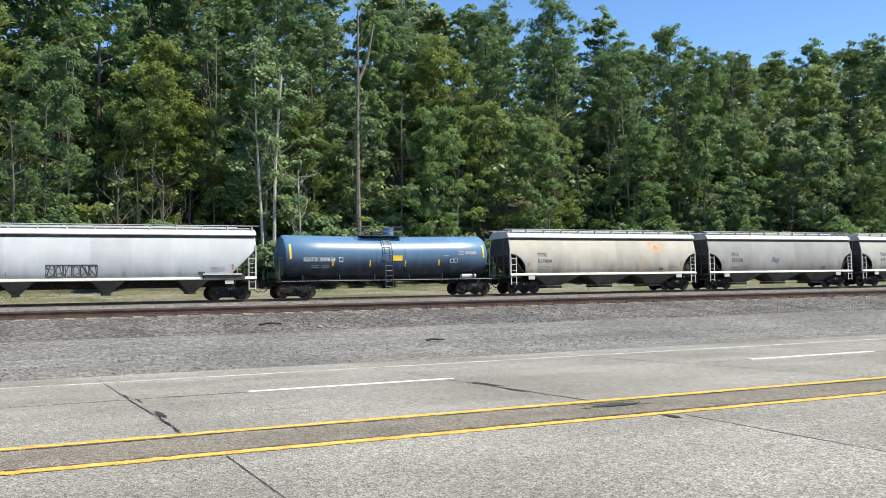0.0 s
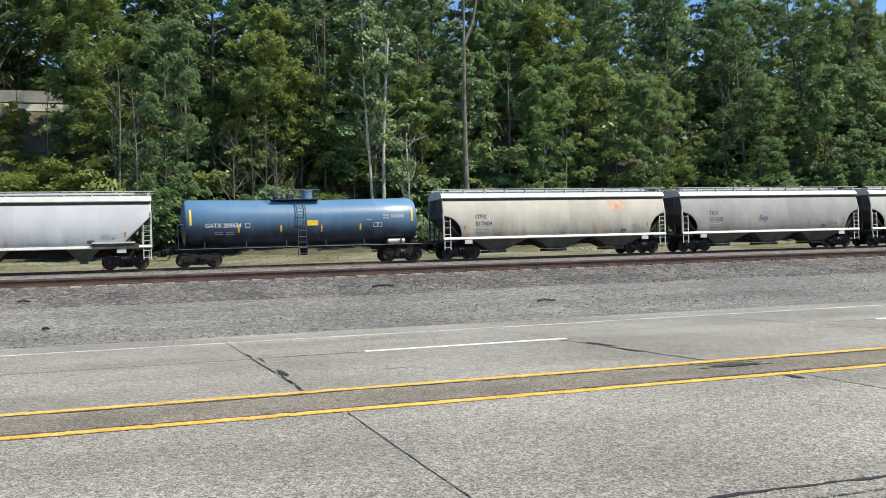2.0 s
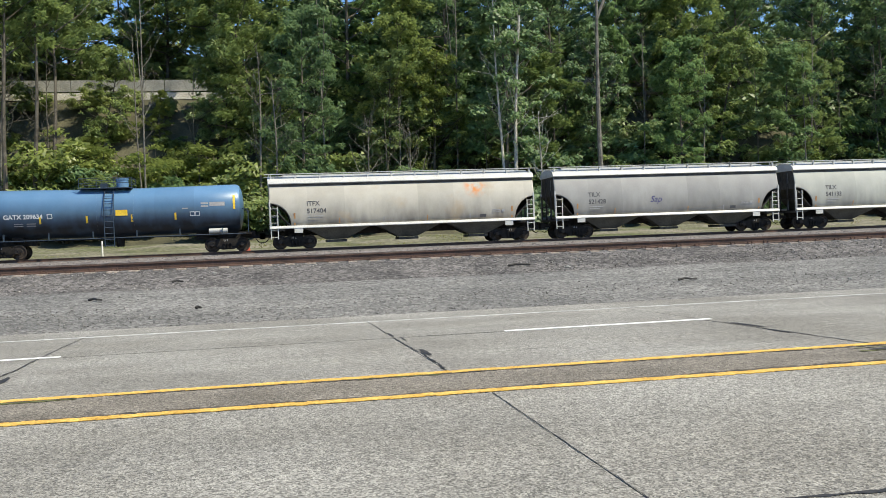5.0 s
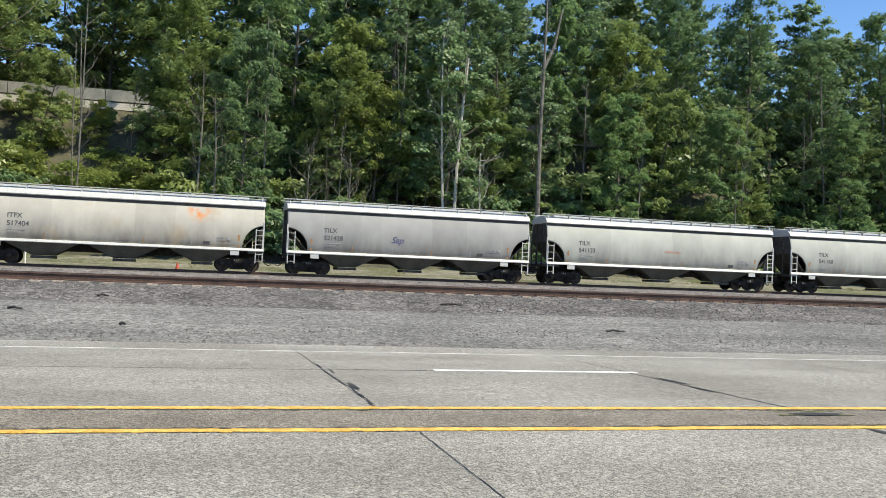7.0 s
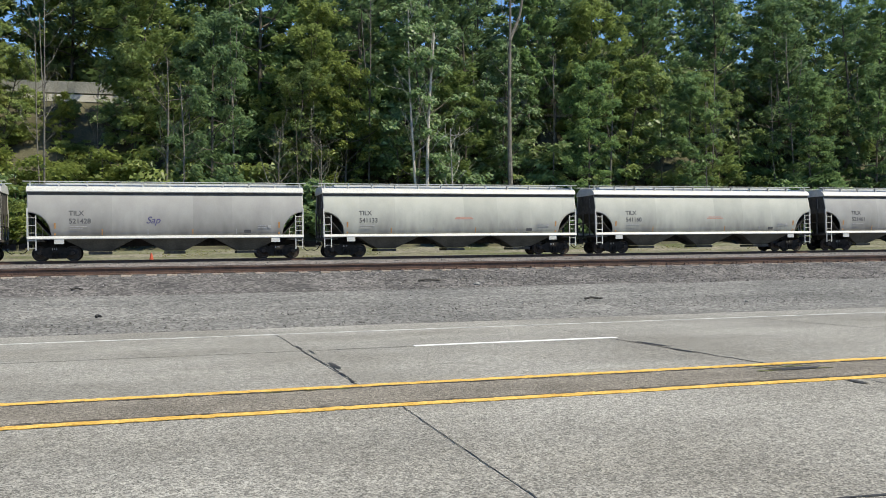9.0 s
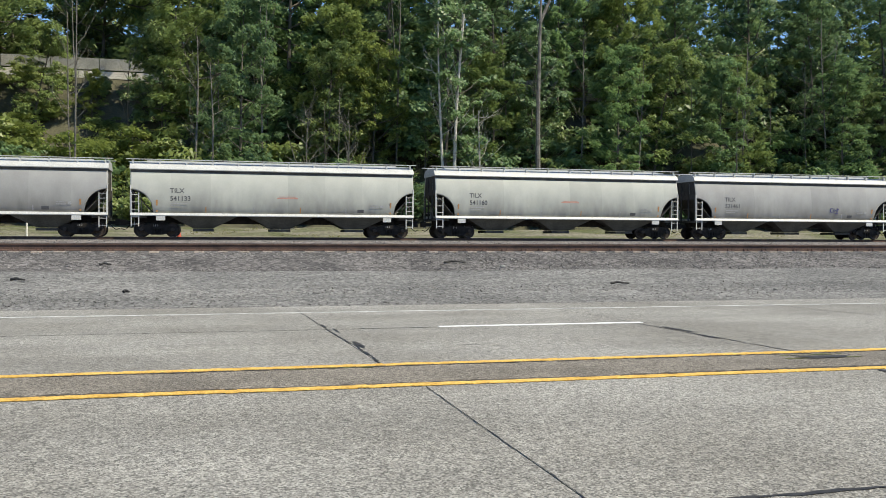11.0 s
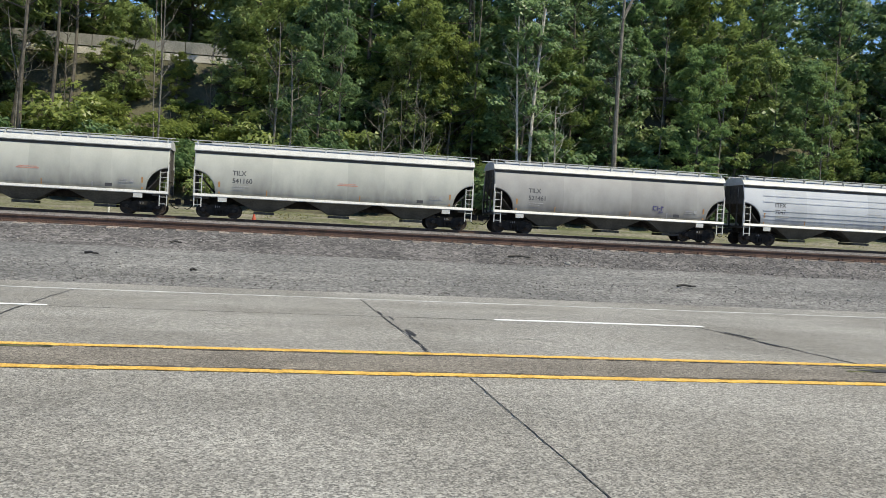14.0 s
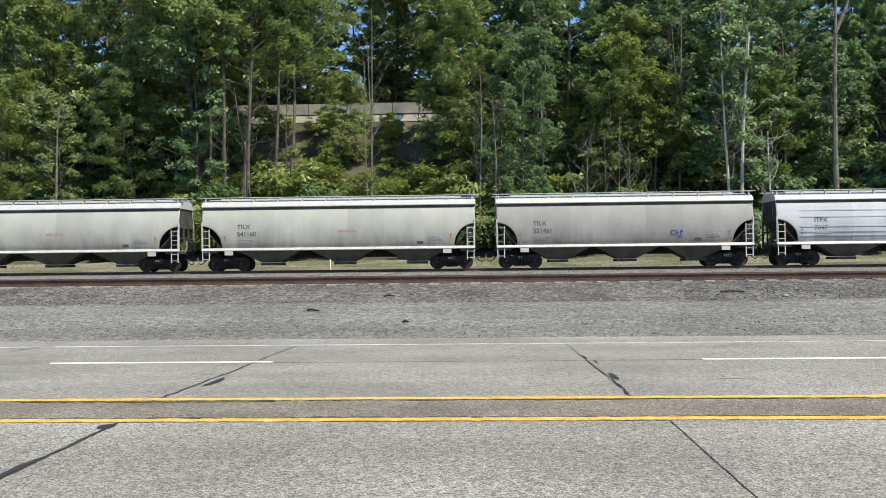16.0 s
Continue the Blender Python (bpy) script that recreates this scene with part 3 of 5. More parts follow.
            tagged(ob, group="shrubs of the wood")
            x += step
    for x, y, s in ((-20.3, 80.5, 1.12), (-16.5, 82.5, 1.0), (-24.5, 82.0, 1.05)):
        put(7, x, y, s)
    pale = "slim pale-barked dead tree with thin bare branches"
    for seed, x, y, h, r, top, lean, fork in ((1, 20.4, 77.6, 19.5, 0.15, 0.04, (-0.4, 0), None), (2, 21.2, 77.4, 17.6, 0.18, 0.08, (0.9, 0), None),
                                              (3, 29.2, 77.8, 24.0, 0.27, 0.07, (0.0, 0), (0.72, 1.6, 5.5)), (4, 0.2, 77.4, 14.5, 0.13, 0.03, (0.0, 0), None),
                                              (5, 1.4, 77.2, 12.5, 0.13, 0.03, (-0.1, 0), None), (6, 23.4, 77.2, 9.5, 0.10, 0.04, (0.2, 0), None),
                                              (7, 8.6, 77.0, 9.0, 0.10, 0.02, (0.5, 0), (0.4, -1.5, 3.5)), (8, 12.6, 77.0, 8.0, 0.10, 0.02, (-0.3, 0), (0.4, 1.2, 3.0)),
                                              (9, -19.5, 79.0, 17.0, 0.22, 0.08, (0.3, 0), None), (10, -21.4, 79.5, 17.0, 0.22, 0.08, (-0.5, 0), None), (11, -17.6, 80, 17, 0.20, 0.08, (0.6, 0), None),
                                              (12, -23.2, 80, 16, 0.18, 0.07, (0.2, 0), None), (13, -36.0, 78.0, 13.0, 0.15, 0.04, (0.8, 0), None), (14, -40.5, 78, 12, 0.14, 0.04, (-0.4, 0), None)):
        light = seed in (1, 2, 6)
        ob = bare_tree(seed, h, r, top, pale if light else "grey-barked slim tree with almost bare branches", PALE_BARK if light else BARK if seed in (9, 10, 11, 12) else GREY_BARK, lean=lean, fork=fork)
        ob.matrix_basis = pose(x, y, ground_z(y))
    stems = [bare_tree(31, 13, 0.075, 0.025, "thin grey stem with sparse bare twigs", GREY_BARK, twigs=9, lean=(0.6, 0)),
             bare_tree(32, 16, 0.095, 0.03, "thin grey stem with sparse bare twigs", GREY_BARK, twigs=11, lean=(-0.5, 0), fork=(0.5, 1.2, 6.0)),
             bare_tree(33, 11, 0.06, 0.02, "thin dark stem with sparse bare twigs", BARK, twigs=9, lean=(0.2, 0))]
    for i in range(38):
        x, y = -46 + i * 3.9 + rng.uniform(-2.4, 2.4), rng.uniform(78.5, 85.0)
        m = pose(x, y, ground_z(y), 0, 0, rng.uniform(0, 360))
        if i < 3:
            ob = stems[i]
            ob.matrix_basis = m
        else:
            ob = copy_thing(stems[i % 3], m)
        ob.scale = (1, 1, rng.uniform(0.7, 1.25))


GREY_BARK = material("silver_grey_bark", (0.10, 0.09, 0.078), (0.20, 0.185, 0.16), 0.85, scale=2.5, fine=14, grain=0.3)
build_forest()


def build_highway_barrier():
    ob = thing("highway_barrier", "grey concrete highway barrier wall half hidden by trees", "barrier")
    for i in range(27):
        x0 = -63.0 + i * 4.2
        sh = Shape().prism([(x0, 0.0), (x0 + 4.14, 0.0), (x0 + 4.14, 1.05), (x0, 1.05)], -0.12, 0.12)
        part("panel", sh, BARRIER, ob)
    part("ledge", Shape().box(-64, 50, -0.5, 0.1, -0.85, -0.2), BARRIER_PALE, ob, "pale concrete ledge")
    ob.matrix_basis = pose(0, 92.8, 16.15, 0, 0, 0)


build_highway_barrier()


def build_grass():
    rng = np.random.default_rng(8)
    sh = Shape()
    for _ in range(26000):
        x, y = rng.uniform(-48, 100), 62.6 + 14 * rng.uniform() ** 1.4
        if noise.noise(Vector((x * 0.12, y * 0.3, 0))) < -0.05 + (0.25 if x < -2 else 0):
            continue
        z, h, a = ground_z(y) - 0.08, rng.uniform(0.04, 0.15), rng.uniform(0, 3.14)
        dx, dy = math.cos(a) * 0.07, math.sin(a) * 0.07
        sh.add([(x - dx, y - dy, z), (x + dx, y + dy, z), (x + rng.uniform(-0.2, 0.2), y + rng.uniform(-0.1, 0.1), z + h)], [(0, 1, 2)])
    me = sh.mesh("grass", fix=False)
    me.materials.append(GRASS)
    tagged(new("grass", me), "dry yellow-green tufts of grass beyond the tracks", "grass", kind="stuff")


GRASS = leaf_material("dry_grass_blades", (0.20, 0.23, 0.10), (0.36, 0.36, 0.20), (1.2, 1.05, 0.8))
build_grass()


# ---- railway tracks ----
def rail_shape(x0, x1, y):
    prof = [(-0.075, 0), (0.075, 0), (0.075, 0.015), (0.012, 0.035), (0.012, 0.13), (0.036, 0.14), (0.036, 0.165), (-0.036, 0.165), (-0.036, 0.14), (-0.012, 0.13), (-0.012, 0.035), (-0.075, 0.015)]
    return Shape().loft([[(x, y + a, b) for a, b in prof] for x in (x0, x1)])


def build_track(y, label, x0, x1, ties):
    ob = thing("railway_track", label, "railway track", "railway tracks", "structure")
    for dy in (-0.7525, 0.7525):
        r = part("rail", rail_shape(x0, x1, dy), RAIL, ob)
        part("rail_head", Shape().box(x0, x1, dy - 0.034, dy + 0.034, 0.1655, 0.171), RAILHEAD, r, "worn shiny running surface")
    ob.matrix_basis = pose(0, y, 0.735)
    tie = Shape().box(-0.115, 0.115, -1.3, 1.3, -0.16, 0.0).mesh("tie")
    tie.materials.append(TIE)
    plate = Shape().box(-0.1, 0.1, -0.19, 0.19, 0.0, 0.016).box(-0.075, -0.045, -0.13, -0.09, 0.016, 0.06).box(0.045, 0.075, -0.13, -0.09, 0.016, 0.06).mesh("tie_plate")
    plate.materials.append(RAIL)
    rng = random.Random(5)
    for i in range(ties):
        x = -24 + i * 0.523
        t = part("tie", tie, TIE, ob, at=pose(x + rng.uniform(-0.03, 0.03), rng.uniform(-0.05, 0.05), -0.001, 0, 0, rng.uniform(-1.2, 1.2)))
        part("tie_plate", plate, RAIL, t, at=pose(0, -0.7525, 0))
    return ob


TRAIN_Y = 60.0
build_track(24.75, "near railway track with rusty rails on weathered timber ties", -400, 500, 135)
build_track(TRAIN_Y, "far railway track with rusty rails under the freight train", -400, 500, 0)


def build_stones():
    rng = np.random.default_rng(4)
    sh = Shape()
    for _ in range(26000):
        u = rng.uniform()
        if u < 0.30:
            x, y = rng.uniform(-16, 36), rng.uniform(21.2, 23.5)
        elif u < 0.5:
            x, y = rng.uniform(-17, 40), rng.uniform(24.05, 25.45)
        elif u < 0.72:
            x, y = rng.uniform(-12, 30), 16.6 + 2.4 * rng.uniform() ** 1.5
        elif u < 0.74:
            x, y = rng.uniform(-14, 33), rng.uniform(19, 21.2)
        else:
            x, y = rng.uniform(-22, 60), rng.uniform(26, 57)
        s = rng.uniform(0.011, 0.034) * (1.5 if y > 26 else 1.25 if y > 23.9 else 1.0 if y > 21.1 else 0.75)
        z = ground_z(y) + s * 0.25 + (0.055 if 24 < y < 25.5 else 0)
        a = rng.uniform(0.6, 1.3, 6) * s
        c, q = math.cos(s * 999), math.sin(s * 999)
        sh.add([(x + a[0] * c, y + a[0] * q, z), (x - a[1] * q, y + a[1] * c, z), (x - a[2] * c, y - a[2] * q, z), (x + a[3] * q, y - a[3] * c, z), (x, y, z + a[4] * 0.8), (x, y, z - a[5] * 0.6)],
               [(0, 1, 4), (1, 2, 4), (2, 3, 4), (3, 0, 4), (1, 0, 5), (2, 1, 5), (3, 2, 5), (0, 3, 5)])
    me = sh.mesh("ballast_stones", fix=False)
    me.materials.append(LOOSE_STONE)
    tagged(new("ballast_stones", me), "loose grey crushed stones along the track", "stones", kind="stuff")


def island_material(name, a, b):
    m = bpy.data.materials.new(name)
    m.use_nodes = True
    n, l = m.node_tree.nodes, m.node_tree.links
    ramp = n.new("ShaderNodeValToRGB")
    ramp.color_ramp.elements[0].color, ramp.color_ramp.elements[1].color = (*a, 1), (*b, 1)
    l.new(n.new("ShaderNodeNewGeometry").outputs["Random Per Island"], ramp.inputs["Fac"])
    l.new(ramp.outputs[0], n["Principled BSDF"].inputs["Base Color"])
    n["Principled BSDF"].inputs["Roughness"].default_value = 0.9
    return m


LOOSE_STONE = island_material("crushed_stone", (0.09, 0.086, 0.082), (0.31, 0.295, 0.28))
build_stones()


# ---- road ----
def build_road():
    road = tagged(new("road"), "worn exposed-aggregate concrete road with tarred joints", "road", kind="structure")
    part("bed", Shape().box(-400, 500, 3.2, 16.3, -0.5, -0.175), TAR, road, "dark bed below the slabs")
    rng = random.Random(2)
    bands = [(3.75, 7.20, CONCRETE), (7.215, 8.46, MEDIAN), (8.475, 12.10, CONCRETE), (12.12, 16.65, CONCRETE)]
    def slab(y0, y1, length):
        z0, z1 = road_z(y0), road_z(y1)
        sh = Shape()
        mid = [YC] if y0 < YC < y1 else []
        outline = [(y0, -0.17), (y1, -0.17), (y1, z1)] + [(YC, 0)] * len(mid) + [(y0, z0)]
        return sh.loft([[(x, y, z) for y, z in outline] for x in (-length / 2, length / 2)])
    for y0, y1, m in bands:
        if m is MEDIAN:
            part("median_strip", slab(y0, y1, 900), m, road, "oil-darkened median strip", at=pose(50, 0, 0))
            continue
        me = slab(y0, y1, 4.33 - 0.006).mesh("slab")
        me.materials.append(m)
        for i in range(-8, 16):
            part("slab", me, m, road, at=pose(1.55 + (0.1 if y1 < 7.3 else 0) + 4.33 * (i + 0.5), 0, rng.uniform(-0.002, 0.002)))
        for xa, xb in ((-400, 1.55 - 8 * 4.33 - 0.006), (1.55 + 16 * 4.33 + 0.006, 500)):
            part("far_stretch", slab(y0, y1, xb - xa), m, road, at=pose((xa + xb) / 2, 0, 0))
    # near gutter and footway, on which the camera stands
    part("gutter", Shape().box(-400, 500, 3.1, 3.73, -0.3, -0.055), CONCRETE, road)
    part("footway", Shape().box(-400, 500, -8, 3.08, -0.3, -0.03), CONCRETE, road)
    def stripe(name, mat, x0, x1, y, w, label, lift=0.006, rag=0.0, step=1.0):
        xs = np.arange(x0, x1, step).tolist() + [x1]
        sh = Shape()
        for a, b in zip(xs[:-1], xs[1:]):
            d = rng.uniform(-rag, rag)
            sh.box(a, b, y - w / 2 + d, y + w / 2 + d, road_z(y) + lift - 0.004, road_z(y) + lift + 0.001)
        part(name, sh, mat, road, label)
    stripe("yellow_line", YELLOW, -60, 120, 8.43, 0.128, "worn yellow road line", rag=0.014, step=0.09)
    stripe("yellow_line", YELLOW, -60, 120, 7.27, 0.128, "worn yellow road line", rag=0.014, step=0.09)
    stripe("edge_line", WORN_WHITE, -60, 120, 15.13, 0.105, "thin white edge line", rag=0.006, step=0.5)
    stripe("curb_line", WHITE_LINE, -60, 0.21, 3.9, 0.24, "broad white kerb line", rag=0.01)
    stripe("curb_line", WHITE_LINE, 0.69, 0.76, 3.9, 0.10, "broad white kerb line")
    for k in range(-6, 13):
        x = 3.05 + 8.55 * k
        stripe("lane_dash", DASH_PAINT, x, x + 2.95, 12.17, 0.13, "white dashed lane line", rag=0.004, step=0.5)
    # ragged tar along the joints
    def crack(x, y0, y1, w0, w1, wander=0.0, step=0.07, along=False, mat=TAR, name="joint_seal", label="ragged black joint tar"):
        left, right, ys, off = [], [], np.arange(y0, y1, step), 0.0
        for y in ys:
            off = 0.9 * off + rng.uniform(-wander, wander)
            c, h = x + off + rng.uniform(-0.004, 0.004), rng.uniform(w0, w1) / 2
            for side, q in ((left, c - h), (right, c + h)):
                side.append((y, q, road_z(q) + 0.0045) if along else (q, y, road_z(y) + 0.0045))
        n = len(ys)
        part(name, Shape().add(left + right, [(i, n + i, n + i + 1, i + 1) if not along else (i, i + 1, n + i + 1, n + i) for i in range(n - 1)]), mat, road, label)
    for k in range(-4, 9):
        x = 1.55 + 4.33 * k
        near, far = ((0.003, 0.009), (0.008, 0.024)) if k == 0 else ((0.02, 0.05), (0.012, 0.035)) if k == -1 else ((0.005, 0.016), (0.009, 0.03))
        crack(x + 0.1 if k > -1 else x + 0.13, 3.8, 7.18, *near, 0.003)
        crack(x, 8.5, 12.1, *far, 0.012)
        crack(x, 12.1, 15.5, far[0] * 0.8, far[1] * 0.8, 0.012)
    # faint lengthwise cracks between the far lanes and along the gutter
    for x0, x1 in ((-7.4, -5.6), (1.95, 3.0), (5.9, 6.7), (10.4, 13.2)):
        crack(12.13, x0, x1, 0.006, 0.035, 0.01, along=True)
    crack(9.9, 2.6, 3.1, 0.005, 0.03, 0.01, along=True)
    crack(3.96, -0.3, 4.2, 0.004, 0.05, 0.012, along=True)
    # dirt gathered beside the yellow lines, and moss here and there
    for y, w1 in ((8.335, 0.075), (7.37, 0.11)):
        crack(y, -24, 40, 0.004, w1, 0.012, step=0.05, along=True, mat=GRIME, name="road_grime", label="dark dirt along the painted line")
    for x0, x1, y in ((-4.0, -1.6, 8.30), (0.7, 1.5, 8.30), (5.4, 6.3, 7.95), (5.5, 6.2, 8.2), (9.0, 12.0, 8.31)):
        crack(y, x0, x1, 0.01, 0.09, 0.01, step=0.05, along=True, mat=MOSS, name="moss", label="thin moss in the median")
    for x, y, rx, ry in ((1.63, 10.15, 0.04, 0.42), (1.57, 9.35, 0.018, 0.18), (1.55, 8.75, 0.03, 0.06), (1.57, 12.6, 0.025, 0.3), (-2.65, 9.9, 0.05, 0.45), (-2.68, 5.5, 0.035, 0.5), (-2.68, 7.0, 0.07, 0.1), (1.68, 3.82, 0.15, 0.09), (1.92, 3.90, 0.13, 0.03), (1.45, 3.88, 0.06, 0.02), (5.95, 11.0, 0.05, 0.5), (5.84, 10.1, 0.04, 0.35), (5.80, 7.05, 0.05, 0.15), (5.86, 8.0, 0.35, 0.10), (1.64, 11.9, 0.014, 0.32)):
        ring = [(x + rx * rng.uniform(0.6, 1.1) * math.cos(a), y + ry * rng.uniform(0.6, 1.1) * math.sin(a)) for a in np.linspace(0, 6.283, 22)[:-1]]
        p = [(a, b, road_z(b) + 0.007) for a, b in ring]
        part("tar_patch", Shape().add(p, [tuple(range(len(p)))]), TAR, road, "black tar spot")


build_road()


def build_debris():
    def stick(x, y, L, turn, label):
        ob = thing("debris", label, "debris", "litter on the gravel")
        sh = Shape()
        pts = [(-L / 2, 0, 0.02), (-L * 0.15, 0.03, 0.045), (L * 0.2, -0.02, 0.03), (L / 2, 0.02, 0.02)]
        limb(sh, pts, 0.03, 0.018, 6)
        part("strip", sh, TAR, ob, smooth=True)
        ob.matrix_basis = pose(x, y, ground_z(y) + 0.01, 0, 0, turn)
    for x, y, L, a in ((6.04, 22.1, 0.55, 3), (8.88, 18.9, 0.40, -8), (-3.42, 20.0, 0.32, -30), (-1.3, 18.46, 0.10, 10), (-1.96, 21.96, 0.24, 10)):
        stick(x, y, L, a, "short black strip of scrap lying on the gravel")
    for x, y, s in ((12.2, 18.1, 0.045), (-1.19, 22.73, 0.05), (7.09, 21.57, 0.06)):
        ob = thing("pale_stone", "pale grey stone lying on the grey gravel", "stone", "litter on the gravel")
        part("stone", Shape().loft([[(s * r * 1.4 * math.cos(a), s * r * math.sin(a), s * h) for a in np.linspace(0, 6.283, 8)[:-1]] for r, h in ((0.7, -0.4), (1.0, 0.1), (0.75, 0.6), (0.3, 0.8))]), BARRIER, ob)
        ob.matrix_basis = pose(x, y, ground_z(y) + 0.01, 0, 0, 20)
    post = thing("marker_post", "short white marker post beyond the tracks", "post")
    part("post", Shape().loft([[(r * math.cos(a), r * math.sin(a), z) for a in np.linspace(0, 6.283, 11)[:-1]] for r, z in ((0.06, -0.2), (0.06, 1.0), (0.045, 1.05))]), WHITE_LINE, post, smooth=True)
    post.matrix_basis = pose(-10.47, 66.0, ground_z(66.0))
    cone = thing("marker_cone", "small orange-red marker cone on the grass", "cone")
    part("body", Shape().tube((0, 0, 0.04), (0, 0, 0.5), 0.15, 0.04, 14), CONE_ORANGE, cone, smooth=True)
    part("base", Shape().box(-0.2, 0.2, -0.2, 0.2, 0, 0.04), CONE_ORANGE, cone)
    cone.matrix_basis = pose(-0.95, 65.6, ground_z(65.6))


build_debris()


# ---- freight cars ----
R_WHEEL = 0.43


def half_profile(top=4.0):
    """Half-width of a curved-side hopper by height above the rail."""
    return [(1.40, 1.46), (1.60, 1.545), (1.95, 1.60), (2.3, 1.605), (2.7, 1.575), (3.1, 1.515), (3.5, 1.43), (3.8, 1.35), (top, 1.28)]


def width_at(z):
    p = half_profile()
    return float(np.interp(z, [a for a, b in p], [b for a, b in p]))


def truck_meshes():
    fr = Shape()
    top = [(-1.18, 0.52), (-1.12, 0.60), (-0.80, 0.64), (-0.42, 0.80), (0.42, 0.80), (0.80, 0.64), (1.12, 0.60), (1.18, 0.52), (1.12, 0.40), (0.98, 0.34), (0.72, 0.36), (0.52, 0.20), (0.30, 0.13), (-0.30, 0.13), (-0.52, 0.20), (-0.72, 0.36), (-0.98, 0.34), (-1.12, 0.40)]
    fr.prism(top, -0.07, 0.07)
    spring = Shape()
    for dx in (-0.2, 0, 0.2):
        for k in range(4):
            spring.tube((dx, -0.085, 0.22 + k * 0.075), (dx, -0.085, 0.265 + k * 0.075), 0.075, n=8)
    cap = Shape()
    cap.tube((0, -0.17, 0.45), (0, 0.0, 0.45), 0.11, n=12)
    bol = Shape().box(-0.22, 0.22, -1.05, 1.05, 0.52, 0.78).box(-0.9, -0.75, -0.9, 0.9, 0.36, 0.46).box(0.75, 0.9, -0.9, 0.9, 0.36, 0.46)
    return fr.mesh("side_frame"), spring.mesh("spring_nest"), cap.mesh("bearing_cap", True), bol.mesh("bolster")


def wheel_mesh():
    prof = [(0.0, 0.05), (0.13, 0.06), (0.16, 0.02), (0.34, 0.0), (0.37, 0.045), (R_WHEEL - 0.01, 0.05), (R_WHEEL, 0.03), (R_WHEEL, -0.05), (R_WHEEL + 0.025, -0.06), (R_WHEEL + 0.025, -0.085), (0.37, -0.085), (0.34, -0.03), (0.1, -0.05), (0.0, -0.06)]
    n = 28
    rings = [[(r * math.cos(2 * math.pi * i / n), -h, r * math.sin(2 * math.pi * i / n)) for r, h in prof] for i in range(n)]
    sh = Shape()
    k = len(prof)
    p = [q for r in rings for q in r]
    sh.add(p, [(i * k + j, i * k + j + 1, ((i + 1) % n) * k + j + 1, ((i + 1) % n) * k + j) for i in range(n) for j in range(k - 1)])
    return sh.mesh("wheel", True)


SIDE_FRAME, SPRING, BEARING, BOLSTER = truck_meshes()
WHEEL = wheel_mesh()
AXLE = Shape().tube((0, -0.9, 0), (0, 0.9, 0), 0.085, n=10).mesh("axle", True)
for _me, _mt in ((SIDE_FRAME, IRON), (SPRING, IRON), (BEARING, WHEEL_FACE), (BOLSTER, IRON), (WHEEL, WHEEL_FACE), (AXLE, IRON)):
    _me.materials.append(_mt)
TRUCK_STENCIL = Shape().box(-0.2, -0.17, -0.078, -0.071, 0.62, 0.74).box(-0.1, -0.07, -0.078, -0.071, 0.62, 0.74).box(0.02, 0.05, -0.078, -0.071, 0.62, 0.74).mesh("stencil")
WHEELSETS = []


def add_truck(car, x):
    t = part("truck", BOLSTER, IRON, car, "black cast truck", at=pose(x, 0, 0))
    for s in (-1, 1):
        turn = 0 if s < 0 else 180
        fr = part("side_frame", SIDE_FRAME, IRON, t, at=pose(0, s * 1.02, 0, 0, 0, turn))
        part("spring_nest", SPRING, IRON, t, at=pose(0, s * 1.02, 0, 0, 0, turn))
        if s < 0:
            part("stencil", TRUCK_STENCIL, STENCIL_FADED, fr, "small pale stencil")
        for dx in (-0.9, 0.9):
            part("bearing_cap", BEARING, WHEEL_FACE, t, at=pose(dx, s * 1.02, 0, 0, 0, turn))
    for dx in (-0.9, 0.9):
        w = part("wheelset", AXLE, IRON, car, "steel wheelset", at=pose(x + dx, 0, R_WHEEL))
        for s in (-1, 1):
            part("wheel", WHEEL, WHEEL_FACE, w, at=pose(0, s * 0.7525, 0, 0, 0, 0 if s < 0 else 180))
        WHEELSETS.append((w, x + dx))


def add_couplers(car, x0, x1):
    for x, s in ((x0, -1), (x1, 1)):
        sh = Shape().box(min(x, x + s * 0.45), max(x, x + s * 0.45), -0.09, 0.09, 0.76, 0.96)
        sh.prism([(x + s * 0.4, 0.68), (x + s * 0.72, 0.68), (x + s * 0.72, 1.04), (x + s * 0.4, 1.04)], -0.16, 0.12)
        part("coupler", sh, IRON, car, "rusty black coupler")
        hose = Shape()
        pts = [(x + s * 0.1, -0.35, 0.85), (x + s * 0.3, -0.36, 0.55), (x + s * 0.5, -0.34, 0.42), (x + s * 0.68, -0.3, 0.5)]
        limb(hose, pts, 0.028, 0.024, 6)
        part("brake_hose", hose, IRON, car, smooth=True)


def ladder(x, y, z0, z1, w=0.42, rungs=5, r=0.018):
    sh = Shape()
    for dx in (0, w):
        sh.box(x + dx - 0.028, x + dx + 0.028, y - 0.02, y + 0.02, z0, z1)
    for i in range(rungs):
        z = z0 + (z1 - z0) * (i + 0.3) / (rungs - 0.4)
        sh.tube((x, y - 0.012, z), (x + w, y - 0.012, z), r, n=6)
    return sh


def bars(rows, y=0.0):
    """Unreadable small lettering: short bars (x, z, length, height)."""
    sh = Shape()
    for x, z, w, h in rows:
        sh.box(x, x + w, y - 0.002, y + 0.002, z, z + h)
    return sh


